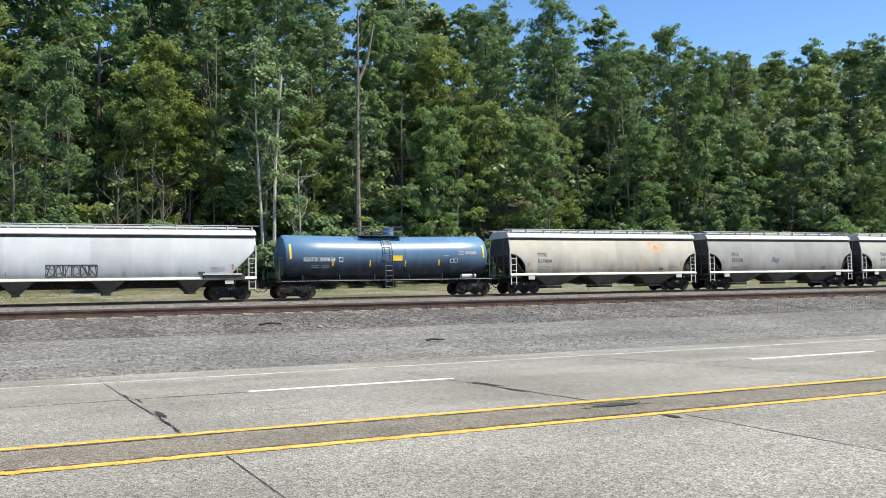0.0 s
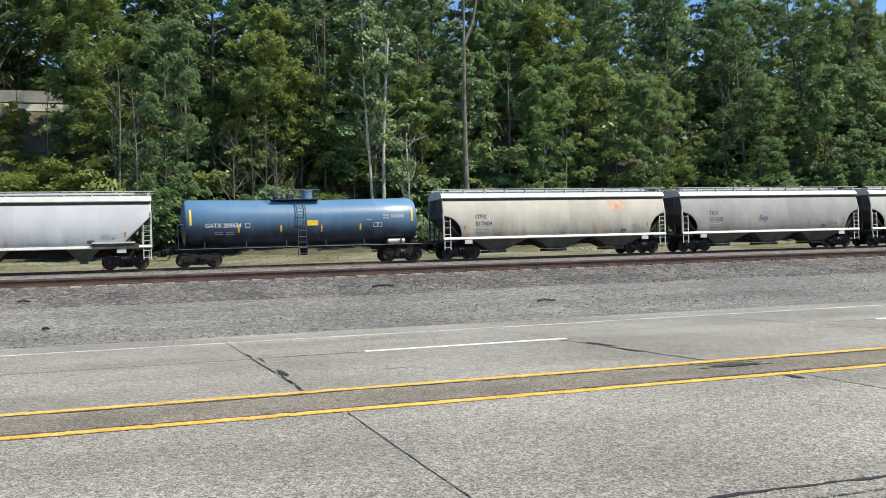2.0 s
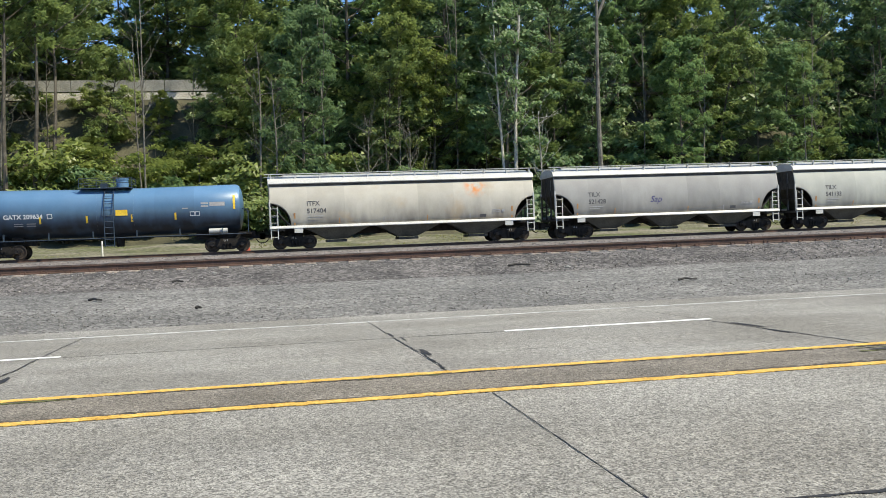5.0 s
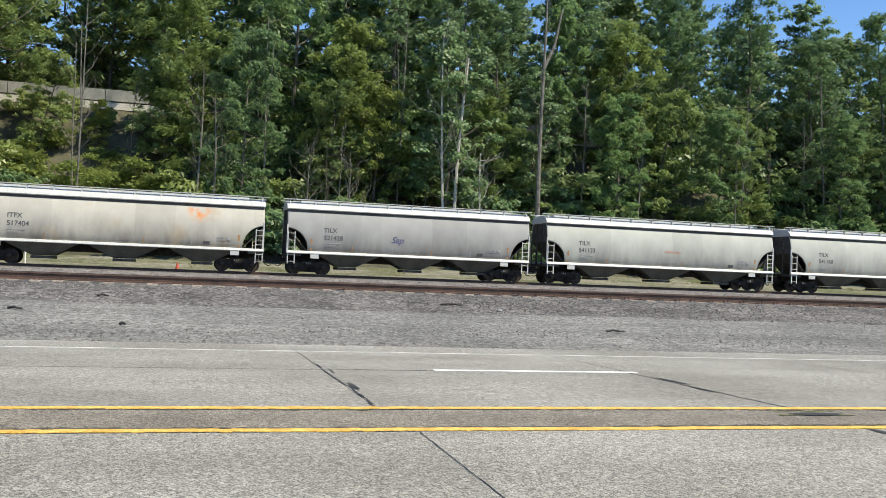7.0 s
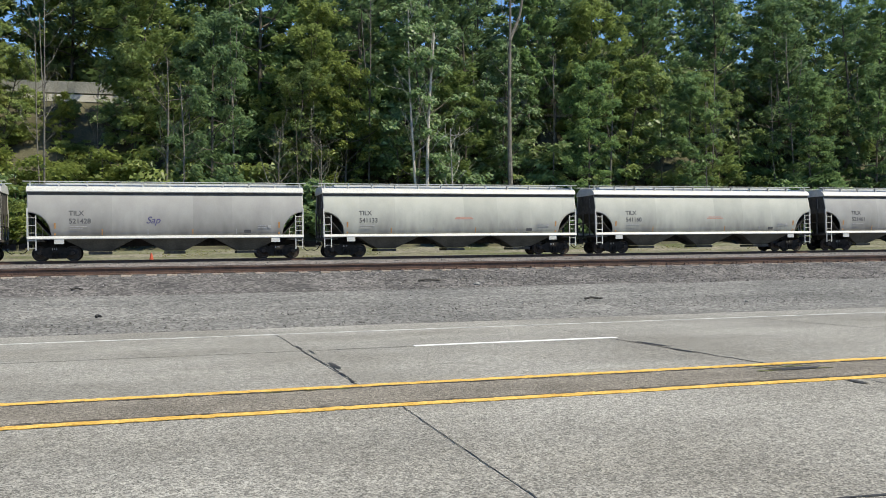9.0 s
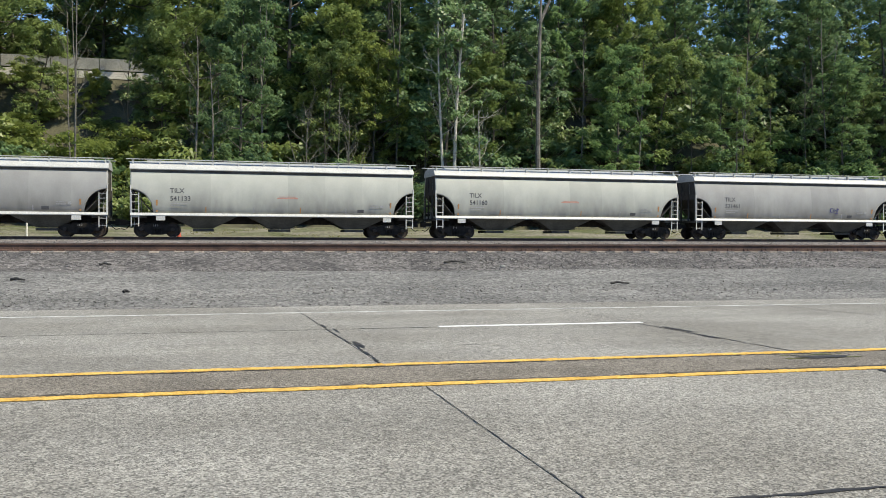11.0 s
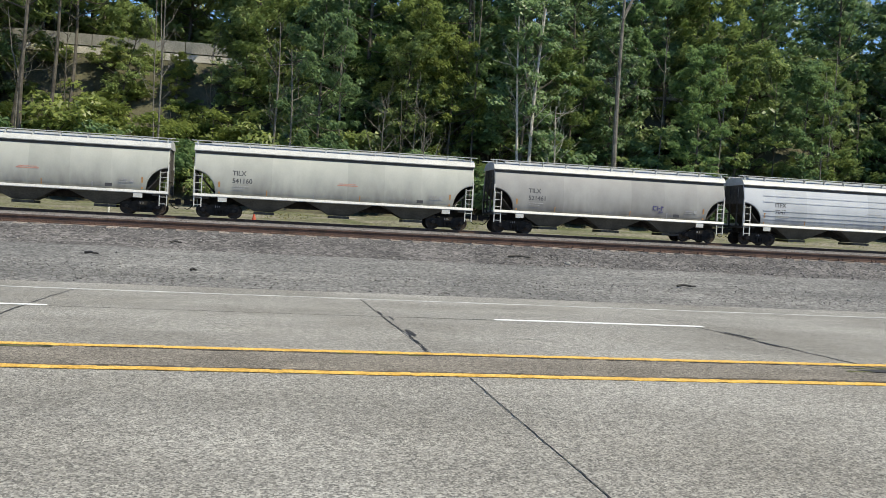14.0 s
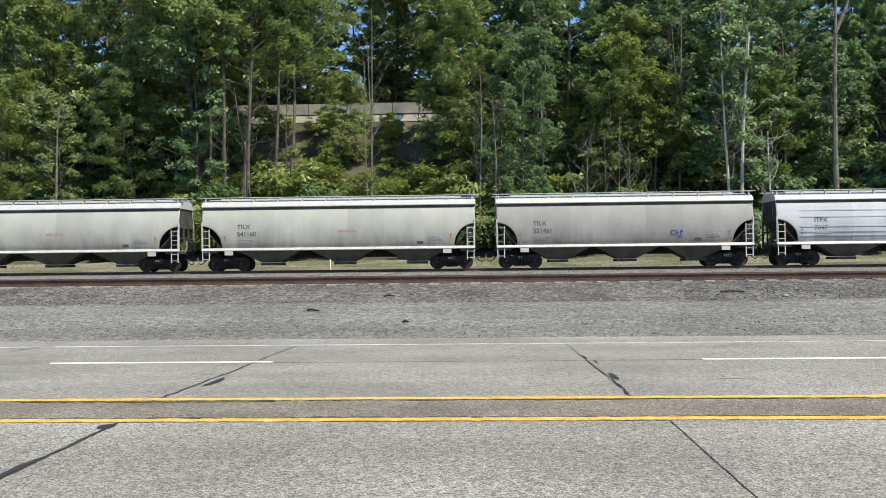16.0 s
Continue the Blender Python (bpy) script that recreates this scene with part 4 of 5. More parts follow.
def side_at(x, z, lift=0.006):
    """A pose on the near side of a hopper, leaning with the curved sheet."""
    w0, w1 = width_at(z - 0.15), width_at(z + 0.15)
    lean = math.degrees(math.atan2(w0 - w1, 0.3))
    return pose(x, -width_at(z) - lift, z, 90 - lean, 0, 0)


def decal(x, z, h, lift=0.03):
    """A pose for a flat mark of that height whose lower edge lies on the near side at z."""
    return pose(x, -width_at(z) - lift, z, math.degrees(math.atan2(width_at(z + h) - width_at(z), h)), 0, 0)


def hopper_car(L, paint, label, mark, number, bays=3, ribs=False, sap=False, scrawl=False, angular=False, plate=None, scuff=False):
    car = thing("hopper_car", label, "freight car", "cars of the freight train")
    cut_w, cut_h = (1.75, 1.75) if angular else (1.3, 1.40)
    def low(x):
        d = min(x, L - x)
        if d >= cut_w:
            return 1.40
        if angular:
            return 1.40 + cut_h * (1 - d / cut_w)
        return 1.40 + cut_h * math.sqrt(max(0, 1 - (d / cut_w) ** 2))
    xs = sorted(set([round(v, 3) for v in np.concatenate([np.linspace(0, cut_w, 15), np.linspace(L - cut_w, L, 15), np.linspace(cut_w, L - cut_w, 26)])]))
    top = 3.99
    for s in (-1, 1):
        outer = []
        for x in xs:
            z0 = low(x)
            col = [z0 + (top - z0) * u for u in np.linspace(0, 1, 14)]
            outer.append([(x, s * width_at(z), z) for z in col])
        sh = Shape().loft(outer, closed=False)
        me = sh.mesh("side_sheet", True)
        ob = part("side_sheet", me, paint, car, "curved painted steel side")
        md = ob.modifiers.new("thick", "SOLIDIFY")
        md.thickness, md.offset = 0.03, -1
    # weld seams on the near and far sheets
    for s in (-1, 1):
        for k in range(1, 6):
            x = cut_w + 0.2 + (L - 2 * cut_w - 0.4) * k / 6
            part("weld_seam", Shape().loft([[(x + dx, s * (width_at(z) + 0.004), z) for z in np.linspace(1.45, 3.85, 9)] for dx in (-0.012, 0.012)], closed=False), paint, car)
    if ribs:
        for z in (1.80, 2.05, 2.36, 2.95, 3.35):
            for s in (-1, 1):
                w = width_at(z)
                part("rib", Shape().box(cut_w + 0.1, L - cut_w - 0.1, min(s * w - s * 0.01, s * w + s * 0.03), max(s * w - s * 0.01, s * w + s * 0.03), z - 0.03, z + 0.03), paint, car)
    # roof: light gutter band, a dark strip painting its shadow, the crowned top
    roof = [(-1.42, 3.985), (-1.45, 4.03), (-1.34, 4.24), (-0.95, 4.44), (0, 4.50), (0.95, 4.44), (1.34, 4.24), (1.45, 4.03), (1.42, 3.985)]
    part("roof", Shape().loft([[(x, y, z) for y, z in roof] for x in (-0.04, 0.1, L / 2, L - 0.1, L + 0.04)], closed=True), HOPPER_PLAIN, car, "light roof with rounded gutter band", smooth=True)
    part("eave_shade", Shape().box(0.03, L - 0.03, -1.36, 1.36, 3.83, 3.988), UNDERSIDE, car)
    # ends and slope sheets, coloured dark for the shade they stand in
    for e in (0, 1):
        X = (lambda v: L - v) if e else (lambda v: v)
        zt = 1.40 + cut_h
        ring = [(-width_at(z), z) for z in np.linspace(zt - 0.05, 3.98, 8)]
        end = [(X(0.04), y, z) for y, z in ring] + [(X(0.04), -y, z) for y, z in reversed(ring)]
        part("end_sheet", Shape().add(end, [tuple(range(len(end)))]), UNDERSIDE, car, "end sheet coloured dark as in shade")
        a, b = width_at(1.45) - 0.05, width_at(zt) - 0.05
        sl = [(X(0.05), -b, zt), (X(0.05), b, zt), (X(cut_w + 0.05), a, 1.36), (X(cut_w + 0.05), -a, 1.36)]
        sl += [(x + (0.0), y, z - 0.06) for x, y, z in sl]
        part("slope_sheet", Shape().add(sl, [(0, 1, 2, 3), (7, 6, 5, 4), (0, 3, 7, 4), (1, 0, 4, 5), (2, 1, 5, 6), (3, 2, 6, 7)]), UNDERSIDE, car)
        plat = Shape().box(min(X(-0.02), X(0.9)), max(X(-0.02), X(0.9)), -1.48, 1.48, 1.12, 1.26)
        part("end_platform", plat, UNDERSIDE, car)
        fr = Shape()
        for y in (-1.46, -0.5, 0.5, 1.46):
            x = X(0.04)
            fr.box(x - 0.045, x + 0.045, y - 0.045, y + 0.045, 1.2, 3.97 if abs(y) < 1 else zt + 0.02)
        fr.box(min(X(0), X(0.08)), max(X(0), X(0.08)), -1.46, 1.46, 2.05, 2.12)
        part("end_frame", fr, UNDERSIDE, car)
        for s in (-1, 1):
            x = X(0.06) if not e else X(0.48)
            part("ladder", ladder(x, s * 1.57, 0.62 if not e else 1.30, 2.62), HOPPER_PLAIN, car, "light steel ladder")
            xc = X(0.02)
            part("corner_post", Shape().box(xc - 0.035, xc + 0.035, s * 1.52 - 0.05, s * 1.52 + 0.05, 1.25, zt + 0.25), HOPPER_PLAIN, car)
            if e:
                part("step", ladder(X(0.48), s * 1.57, 0.55, 1.2, rungs=2), HOPPER_PLAIN, car)
            jx = X(1.72)
            part("jacking_pad", Shape().box(jx - 0.26, jx + 0.26, s * 1.60 - 0.03, s * 1.60 + 0.03, 0.98, 1.26), HOPPER_PLAIN, car, "pale jacking pad")
        # ends of the running board and the grab rails
        for y in (-0.6, 0.6):
            part("grab_rail", Shape().tube((X(0.05), y, 3.1), (X(0.05), y, 4.62), 0.016, n=6), HOPPER_PLAIN, car)
    for s in (-1, 1):
        y0, y1 = sorted((s * 1.50, s * 1.64))
        part("side_sill", Shape().loft([[(x, s * 1.48, 1.25), (x, s * 1.64, 1.25), (x, s * 1.655, 1.29), (x, s * 1.575, 1.43), (x, s * 1.48, 1.43)] for x in (0.0, L)]), HOPPER_PLAIN, car, "pale steel side sill")
        rb = Shape().box(-0.25, L + 0.25, min(s * 0.98, s * 1.24), max(s * 0.98, s * 1.24), 4.60, 4.635)
        part("running_board", rb, HOPPER_PLAIN, car, "grating walkway along the roof")
        n = int(L / 1.5)
        for i in range(n + 1):
            x = 0.15 + (L - 0.3) * i / n
            part("board_stand", Shape().prism([(x - 0.05, 4.30), (x + 0.05, 4.30), (x + 0.03, 4.60), (x - 0.03, 4.60)], s * 1.10 - 0.1, s * 1.10 + 0.1), HOPPER_PLAIN, car)
    part("hatch_cover", Shape().box(0.9, L - 0.9, -0.34, 0.34, 4.48, 4.60), HOPPER_PLAIN, car)
    # underside, its shade put into dark colours: floor, hopper bays with outlet gates
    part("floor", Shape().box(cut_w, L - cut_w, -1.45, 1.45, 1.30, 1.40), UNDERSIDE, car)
    part("center_sill", Shape().box(0.2, L - 0.2, -0.3, 0.3, 0.80, 1.28), IRON, car)
    gap = 0.27 if bays == 3 else 0.20
    span = min(4.2, gap * L * 0.96)
    for i in range(bays):
        c = L * (0.515 + gap * (i - (bays - 1) / 2))
        t, b = span * 0.5, 0.42
        if angular:
            c, t, b = L - 3.85 - 4.95 * i, 1.0, 0.05
        up = [(c - t, -1.46, 1.30), (c + t, -1.46, 1.30), (c + t, 1.46, 1.30), (c - t, 1.46, 1.30)]
        dn = [(c - b - 0.15, -0.72, 0.52), (c + b + 0.15, -0.72, 0.52), (c + b + 0.15, 0.72, 0.52), (c - b - 0.15, 0.72, 0.52)]
        part("hopper_bay", Shape().loft([up, dn]), BAY, car, "sloped discharge bay, painted dark for shade")
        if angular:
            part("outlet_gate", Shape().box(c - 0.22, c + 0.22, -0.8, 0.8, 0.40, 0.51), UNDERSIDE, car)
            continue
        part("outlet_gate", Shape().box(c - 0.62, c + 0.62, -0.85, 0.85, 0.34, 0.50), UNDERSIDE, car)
    add_truck(car, 1.5)
    add_truck(car, L - 1.5)
    add_couplers(car, 0.1, L - 0.1)
    # markings
    part("reflector_strip", bars([(-0.05, 0, 0.1, 0.72)]), REFLECT_ORANGE, car, "faded orange strip", at=decal(1.50, 1.48, 0.72))
    part("reflector_strip", bars([(-0.05, 0, 0.1, 0.72)]), REFLECT_ORANGE, car, "faded orange strip", at=decal(L - 1.50, 1.48, 0.72))
    for i in range(1, 5):
        x = 1.5 + (L - 3.0) * i / 5
        part("reflector_strip", bars([(-0.03, 0, 0.06, 0.34)]), REFLECT_ORANGE if i % 2 else STENCIL_FADED, car, at=decal(x, 1.48, 0.34))
    ink = STENCIL_DARK
    if mark:
        words(mark, 0.40, ink, car, side_at(2.25, 2.62), bold=0.006)
    if number:
        words(number, 0.40, ink, car, side_at(2.25, 2.16), bold=0.006)
    part("small_print", bars([(0, 0, 0.95, 0.05), (0, -0.12, 0.7, 0.04)]), STENCIL_FADED, car, at=decal(2.3, 1.95, 0.06))
    part("data_panel", bars([(0, 0, 0.4, 0.2)]), STENCIL_DARK, car, at=decal(L - 3.6, 1.55, 0.2))
    part("data_panel", bars([(0, 0, 0.55, 0.05), (0, 0.12, 0.5, 0.05), (0.62, 0, 0.2, 0.17)]), STENCIL_FADED, car, at=decal(L - 2.8, 1.86, 0.18))
    if sap:
        words("Sap", 0.58, STENCIL_BLUE, car, side_at(6.5, 2.15, 0.008), name="graffiti", label="violet sprayed scrawl", bold=0.004, slant=0.35)
    if scuff:
        sh = Shape()
        for k, (dx, dz, w, h) in enumerate(((0, 0.12, 0.07, 0.3), (0.08, 0.36, 0.16, 0.06), (0.08, 0.12, 0.16, 0.06), (0.3, 0.12, 0.06, 0.3), (0.38, 0.24, 0.12, 0.06), (0.56, 0.12, 0.07, 0.3), (0.62, 0.3, 0.1, 0.1), (0.4, 0.0, 0.3, 0.07))):
            sh.box(dx, dx + w, -0.002, 0.002, dz, dz + h)
        part("graffiti", sh, STENCIL_BLUE, car, "smudged blue scrawl", at=decal(10.7, 1.82, 0.4))
    if plate:
        part("faded_marking", bars([(0, 0, 1.25, 0.06), (0.1, 0.1, 1.05, 0.04)]), plate, car, at=side_at(L * 0.5, 2.35) @ pose(0, 0, 0, -90))
    if scrawl:
        sh = Shape()
        rng = random.Random(9)
        for k in range(6):
            x = k * 0.36
            p = [(x + rng.uniform(0, 0.34), 0, h) for h in rng.sample((0.02, 0.1, 0.22, 0.34, 0.46, 0.56), 6)] + [(x, 0, 0.02), (x, 0, 0.56), (x + 0.33, 0, 0.56), (x + 0.33, 0, 0.02), (x, 0, 0.02)]
            for a, b in zip(p[:-1], p[1:]):
                sh.tube(a, b, 0.03, n=4)
        part("graffiti", Shape().add([(q[0] * 1.3, q[1], q[2] * 1.25) for q in sh.v], sh.f), STENCIL_DARK, car, "black sprayed scrawl", at=decal(L - 12.2, 1.5, 0.75, 0.02))
        part("graffiti", Shape().add([(q[0] * 0.5, 0, q[2] * 0.9) for q in sh.v], sh.f), STENCIL_FADED, car, "grey sprayed scrawl", at=decal(L - 16.7, 1.6, 0.55, 0.02))
        part("faded_panel", bars([(0, 0, 2.0, 0.55)]), FADED_PANEL, car, "grey painted-out panel", at=decal(L - 18.6, 3.05, 0.55))
        part("side_step", Shape().box(L - 3.35, L - 0.95, -1.74, -1.48, 1.54, 1.63), HOPPER_PLAIN, car, "pale side step board")
        part("side_box", Shape().box(L - 3.35, L - 0.75, -1.66, -1.48, 1.22, 1.535), UNDERSIDE, car)
    return car


def tank_car():
    car = thing("tank_car", "navy blue tank car, dirt and painted shade below, with yellow strips and top platform", "freight car", "cars of the freight train")
    R, Lh, zc = 1.47, 7.5, 2.58
    rings = []
    n = 40
    for x in (-Lh, -Lh + 0.03, -Lh + 0.10, -Lh + 0.22, -Lh + 0.42, -5, -2.5, -0.6, 0, 0.6, 2.5, 5, Lh - 0.42, Lh - 0.22, Lh - 0.10, Lh - 0.03, Lh):
        d = max(0.0, (abs(x) - (Lh - 0.42)) / 0.42)
        r = R * max(0.05, 1 - d ** 2.6) ** 0.5 if d > 0 else R
        z = zc + 0.10 * abs(x) / Lh
        rings.append([(x, r * math.cos(2 * math.pi * i / n), z + r * math.sin(2 * math.pi * i / n)) for i in range(n)])
    part("tank_shell", Shape().loft(rings), TANK_BLUE, car, "glossy weathered navy tank with painted shade below", smooth=True)
    for x in (-1.05, 1.05):
        rr = [[(x + dx, (R + 0.012) * math.cos(2 * math.pi * i / n), zc + 0.014 + (R + 0.012) * math.sin(2 * math.pi * i / n)) for i in range(n)] for dx in (-0.05, 0.05)]
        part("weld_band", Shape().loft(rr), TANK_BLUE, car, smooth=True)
    # stub sills, bolsters, thin side rods
    for s in (-1, 1):
        part("stub_sill", Shape().box(min(s * 4.6, s * 8.15), max(s * 4.6, s * 8.15), -0.32, 0.32, 0.80, 1.22), IRON, car)
        part("end_sill", Shape().box(min(s * 7.35, s * 7.95), max(s * 7.35, s * 7.95), -1.45, 1.45, 1.02, 1.14), IRON, car)
        part("saddle", Shape().prism([(s * 5.6 - 0.35, 1.0), (s * 5.6 + 0.35, 1.0), (s * 5.6 + 0.3, 1.75), (s * 5.6 - 0.3, 1.75)], -0.6, 0.6), IRON, car)
        part("side_rod", Shape().tube((-7.6, s * 1.45, 1.08), (7.6, s * 1.45, 1.08), 0.03, n=6), PIPE_BLUE, car)
        for k in range(6):
            x = -6.2 + k * 2.48
            part("rod_bracket", Shape().box(x - 0.025, x + 0.025, min(s * 1.44, s * 1.2), max(s * 1.44, s * 1.2), 1.06, 1.5), PIPE_BLUE, car)
        for x in (-7.75, 7.75):
            part("grab_iron", Shape().tube((x, s * 1.42, 1.1), (x, s * 1.42, 2.55), 0.022, n=6).tube((x, s * 1.42, 2.55), (x * 0.955, s * 1.2, 2.6), 0.022, n=6), PIPE_BLUE, car)
    part("bottom_valve", Shape().tube((0.1, 0, 0.55), (0.1, 0, 1.2), 0.22, 0.3, 12), IRON, car)
    part("air_reservoir", Shape().tube((5.4, -1.0, 1.30), (6.5, -1.0, 1.30), 0.16, n=14), HOPPER_PLAIN, car, smooth=True)
    # top platform with rails, manway
    zt = zc + R
    pl = Shape().box(-2.0, 1.0, -1.05, 1.05, zt + 0.0, zt + 0.05)
    part("platform", pl, PIPE_BLUE, car, "dark grated platform")
    rail = Shape()
    for x in (-2.0, -1.0, 0.0, 1.0):
        for y in (-1.03, 1.03):
            rail.tube((x, y, zt), (x, y, zt + 0.62), 0.02, n=6)
    for z in (zt + 0.33, zt + 0.62):
        for y in (-1.03, 1.03):
            rail.tube((-2.0, y, z), (1.0, y, z), 0.02, n=6)
        for x in (-2.0, 1.0):
            rail.tube((x, -1.03, z), (x, 1.03, z), 0.02, n=6)
    part("handrail", rail, PIPE_BLUE, car)
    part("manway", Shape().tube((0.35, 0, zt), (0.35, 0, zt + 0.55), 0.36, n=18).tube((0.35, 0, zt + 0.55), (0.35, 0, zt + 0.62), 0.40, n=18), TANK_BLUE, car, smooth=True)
    part("valve_box", Shape().box(-0.9, -0.5, -0.25, 0.25, zt, zt + 0.35), PIPE_BLUE, car)
    lad = Shape()
    for x in (-0.55, -0.02):
        pts = [(x, -(R + 0.16) * math.cos(a), zc + (R + 0.16) * math.sin(a)) for a in np.linspace(math.pi / 2, 0.0, 7)] + [(x, -R - 0.16, 0.55)]
        for a, b in zip(pts[:-1], pts[1:]):
            lad.tube(a, b, 0.032, n=6)
    for a in np.linspace(1.25, 0.1, 6):
        lad.tube((-0.55, -(R + 0.16) * math.cos(a), zc + (R + 0.16) * math.sin(a)), (-0.02, -(R + 0.16) * math.cos(a), zc + (R + 0.16) * math.sin(a)), 0.024, n=6)
    for z in np.linspace(0.65, 2.4, 6):
        lad.tube((-0.55, -R - 0.16, z), (-0.02, -R - 0.16, z), 0.024, n=6)
    part("ladder", lad, PIPE_BLUE, car, "dark side ladder")
    # yellow strips, panel and lettering on the near side
    def on_shell(x, z, lift=0.008):
        a = math.asin(max(-1, min(1, (z - zc) / R)))
        return pose(x, -(R + lift) * math.cos(a), zc + 0.10 * abs(x) / Lh + (R + lift) * math.sin(a), 90 - math.degrees(a), 0, 0)
    for x, w, h in ((-7.0, 0.13, 0.95), (6.95, 0.13, 0.85), (-4.15, 0.11, 0.42), (-1.55, 0.11, 0.42), (1.0, 0.11, 0.42), (3.5, 0.11, 0.42)):
        z0 = 2.9 if h > 0.6 else 2.2
        col, k = [], 6
        for i in range(k + 1):
            a = math.asin((z0 - h / 2 + h * i / k - zc) / R)
            zz = zc + 0.10 * abs(x) / Lh
            col.append([(x + dx, -(R + 0.009) * math.cos(a), zz + (R + 0.009) * math.sin(a)) for dx in (-w / 2, w / 2)])
        part("reflector_strip", Shape().loft(col, closed=False), REFLECT_YELLOW, car, "yellow reflective strip")
    part("placard", Shape().box(-0.34, 0.34, -0.17, 0.17, -0.004, 0.004), REFLECT_YELLOW, car, "yellow placard", at=on_shell(0.42, 2.55))
    words("GATX 209634", 0.36, STENCIL_WHITE, car, on_shell(-6.15, 2.28), label="white stencilled lettering", bold=0.008)
    for x, z, w, h in ((-5.6, 1.98, 0.5, 0.05), (-4.9, 1.98, 0.5, 0.05), (-5.6, 1.86, 0.5, 0.05), (-4.9, 1.86, 0.5, 0.05), (5.0, 2.86, 0.42, 0.1), (5.0, 2.68, 0.42, 0.1), (5.5, 2.72, 0.9, 0.24), (3.9, 2.62, 0.35, 0.06)):
        part("small_print", Shape().box(0, w, 0, h, -0.003, 0.003), STENCIL_FADED, car, at=on_shell(x, z, 0.009))
    def square(x, z, w):
        for dx, dz, a, b in ((0, 0, w, 0.03), (0, w, w, 0.03), (0, 0, 0.03, w), (w, 0, 0.03, w + 0.03)):
            part("stencil_frame", Shape().box(dx, dx + a, dz, dz + b, -0.003, 0.003), STENCIL_WHITE, car, at=on_shell(x, z, 0.009))
    square(-3.75, 2.28, 0.26)
    square(4.35, 2.18, 0.24)
    square(4.65, 2.18, 0.24)
    add_truck(car, -6.45)
    add_truck(car, 6.45)
    add_couplers(car, -8.0, 8.0)
    return car


# each car's near left corner along the train, from the near left corner of the first dusty grey car
TRAIN = []
TRAIN.append((hopper_car(19.0, HOPPER_WHITE, "blue-white covered hopper car with dark graffiti and angular ends", "", "", bays=4, scrawl=True, angular=True), -36.45 - 19.0))
TRAIN.append((tank_car(), -27.2))
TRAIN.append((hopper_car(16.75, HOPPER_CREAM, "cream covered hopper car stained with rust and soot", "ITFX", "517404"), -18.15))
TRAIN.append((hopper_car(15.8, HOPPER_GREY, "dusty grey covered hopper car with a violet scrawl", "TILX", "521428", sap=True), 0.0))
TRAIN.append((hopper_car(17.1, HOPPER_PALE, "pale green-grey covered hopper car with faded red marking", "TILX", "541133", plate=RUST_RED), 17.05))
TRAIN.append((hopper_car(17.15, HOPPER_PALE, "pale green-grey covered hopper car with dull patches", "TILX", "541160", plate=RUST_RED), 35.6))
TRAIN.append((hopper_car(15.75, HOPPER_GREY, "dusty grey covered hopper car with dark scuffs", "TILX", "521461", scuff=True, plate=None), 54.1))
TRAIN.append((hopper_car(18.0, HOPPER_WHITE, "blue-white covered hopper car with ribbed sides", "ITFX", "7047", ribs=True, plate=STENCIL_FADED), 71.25))


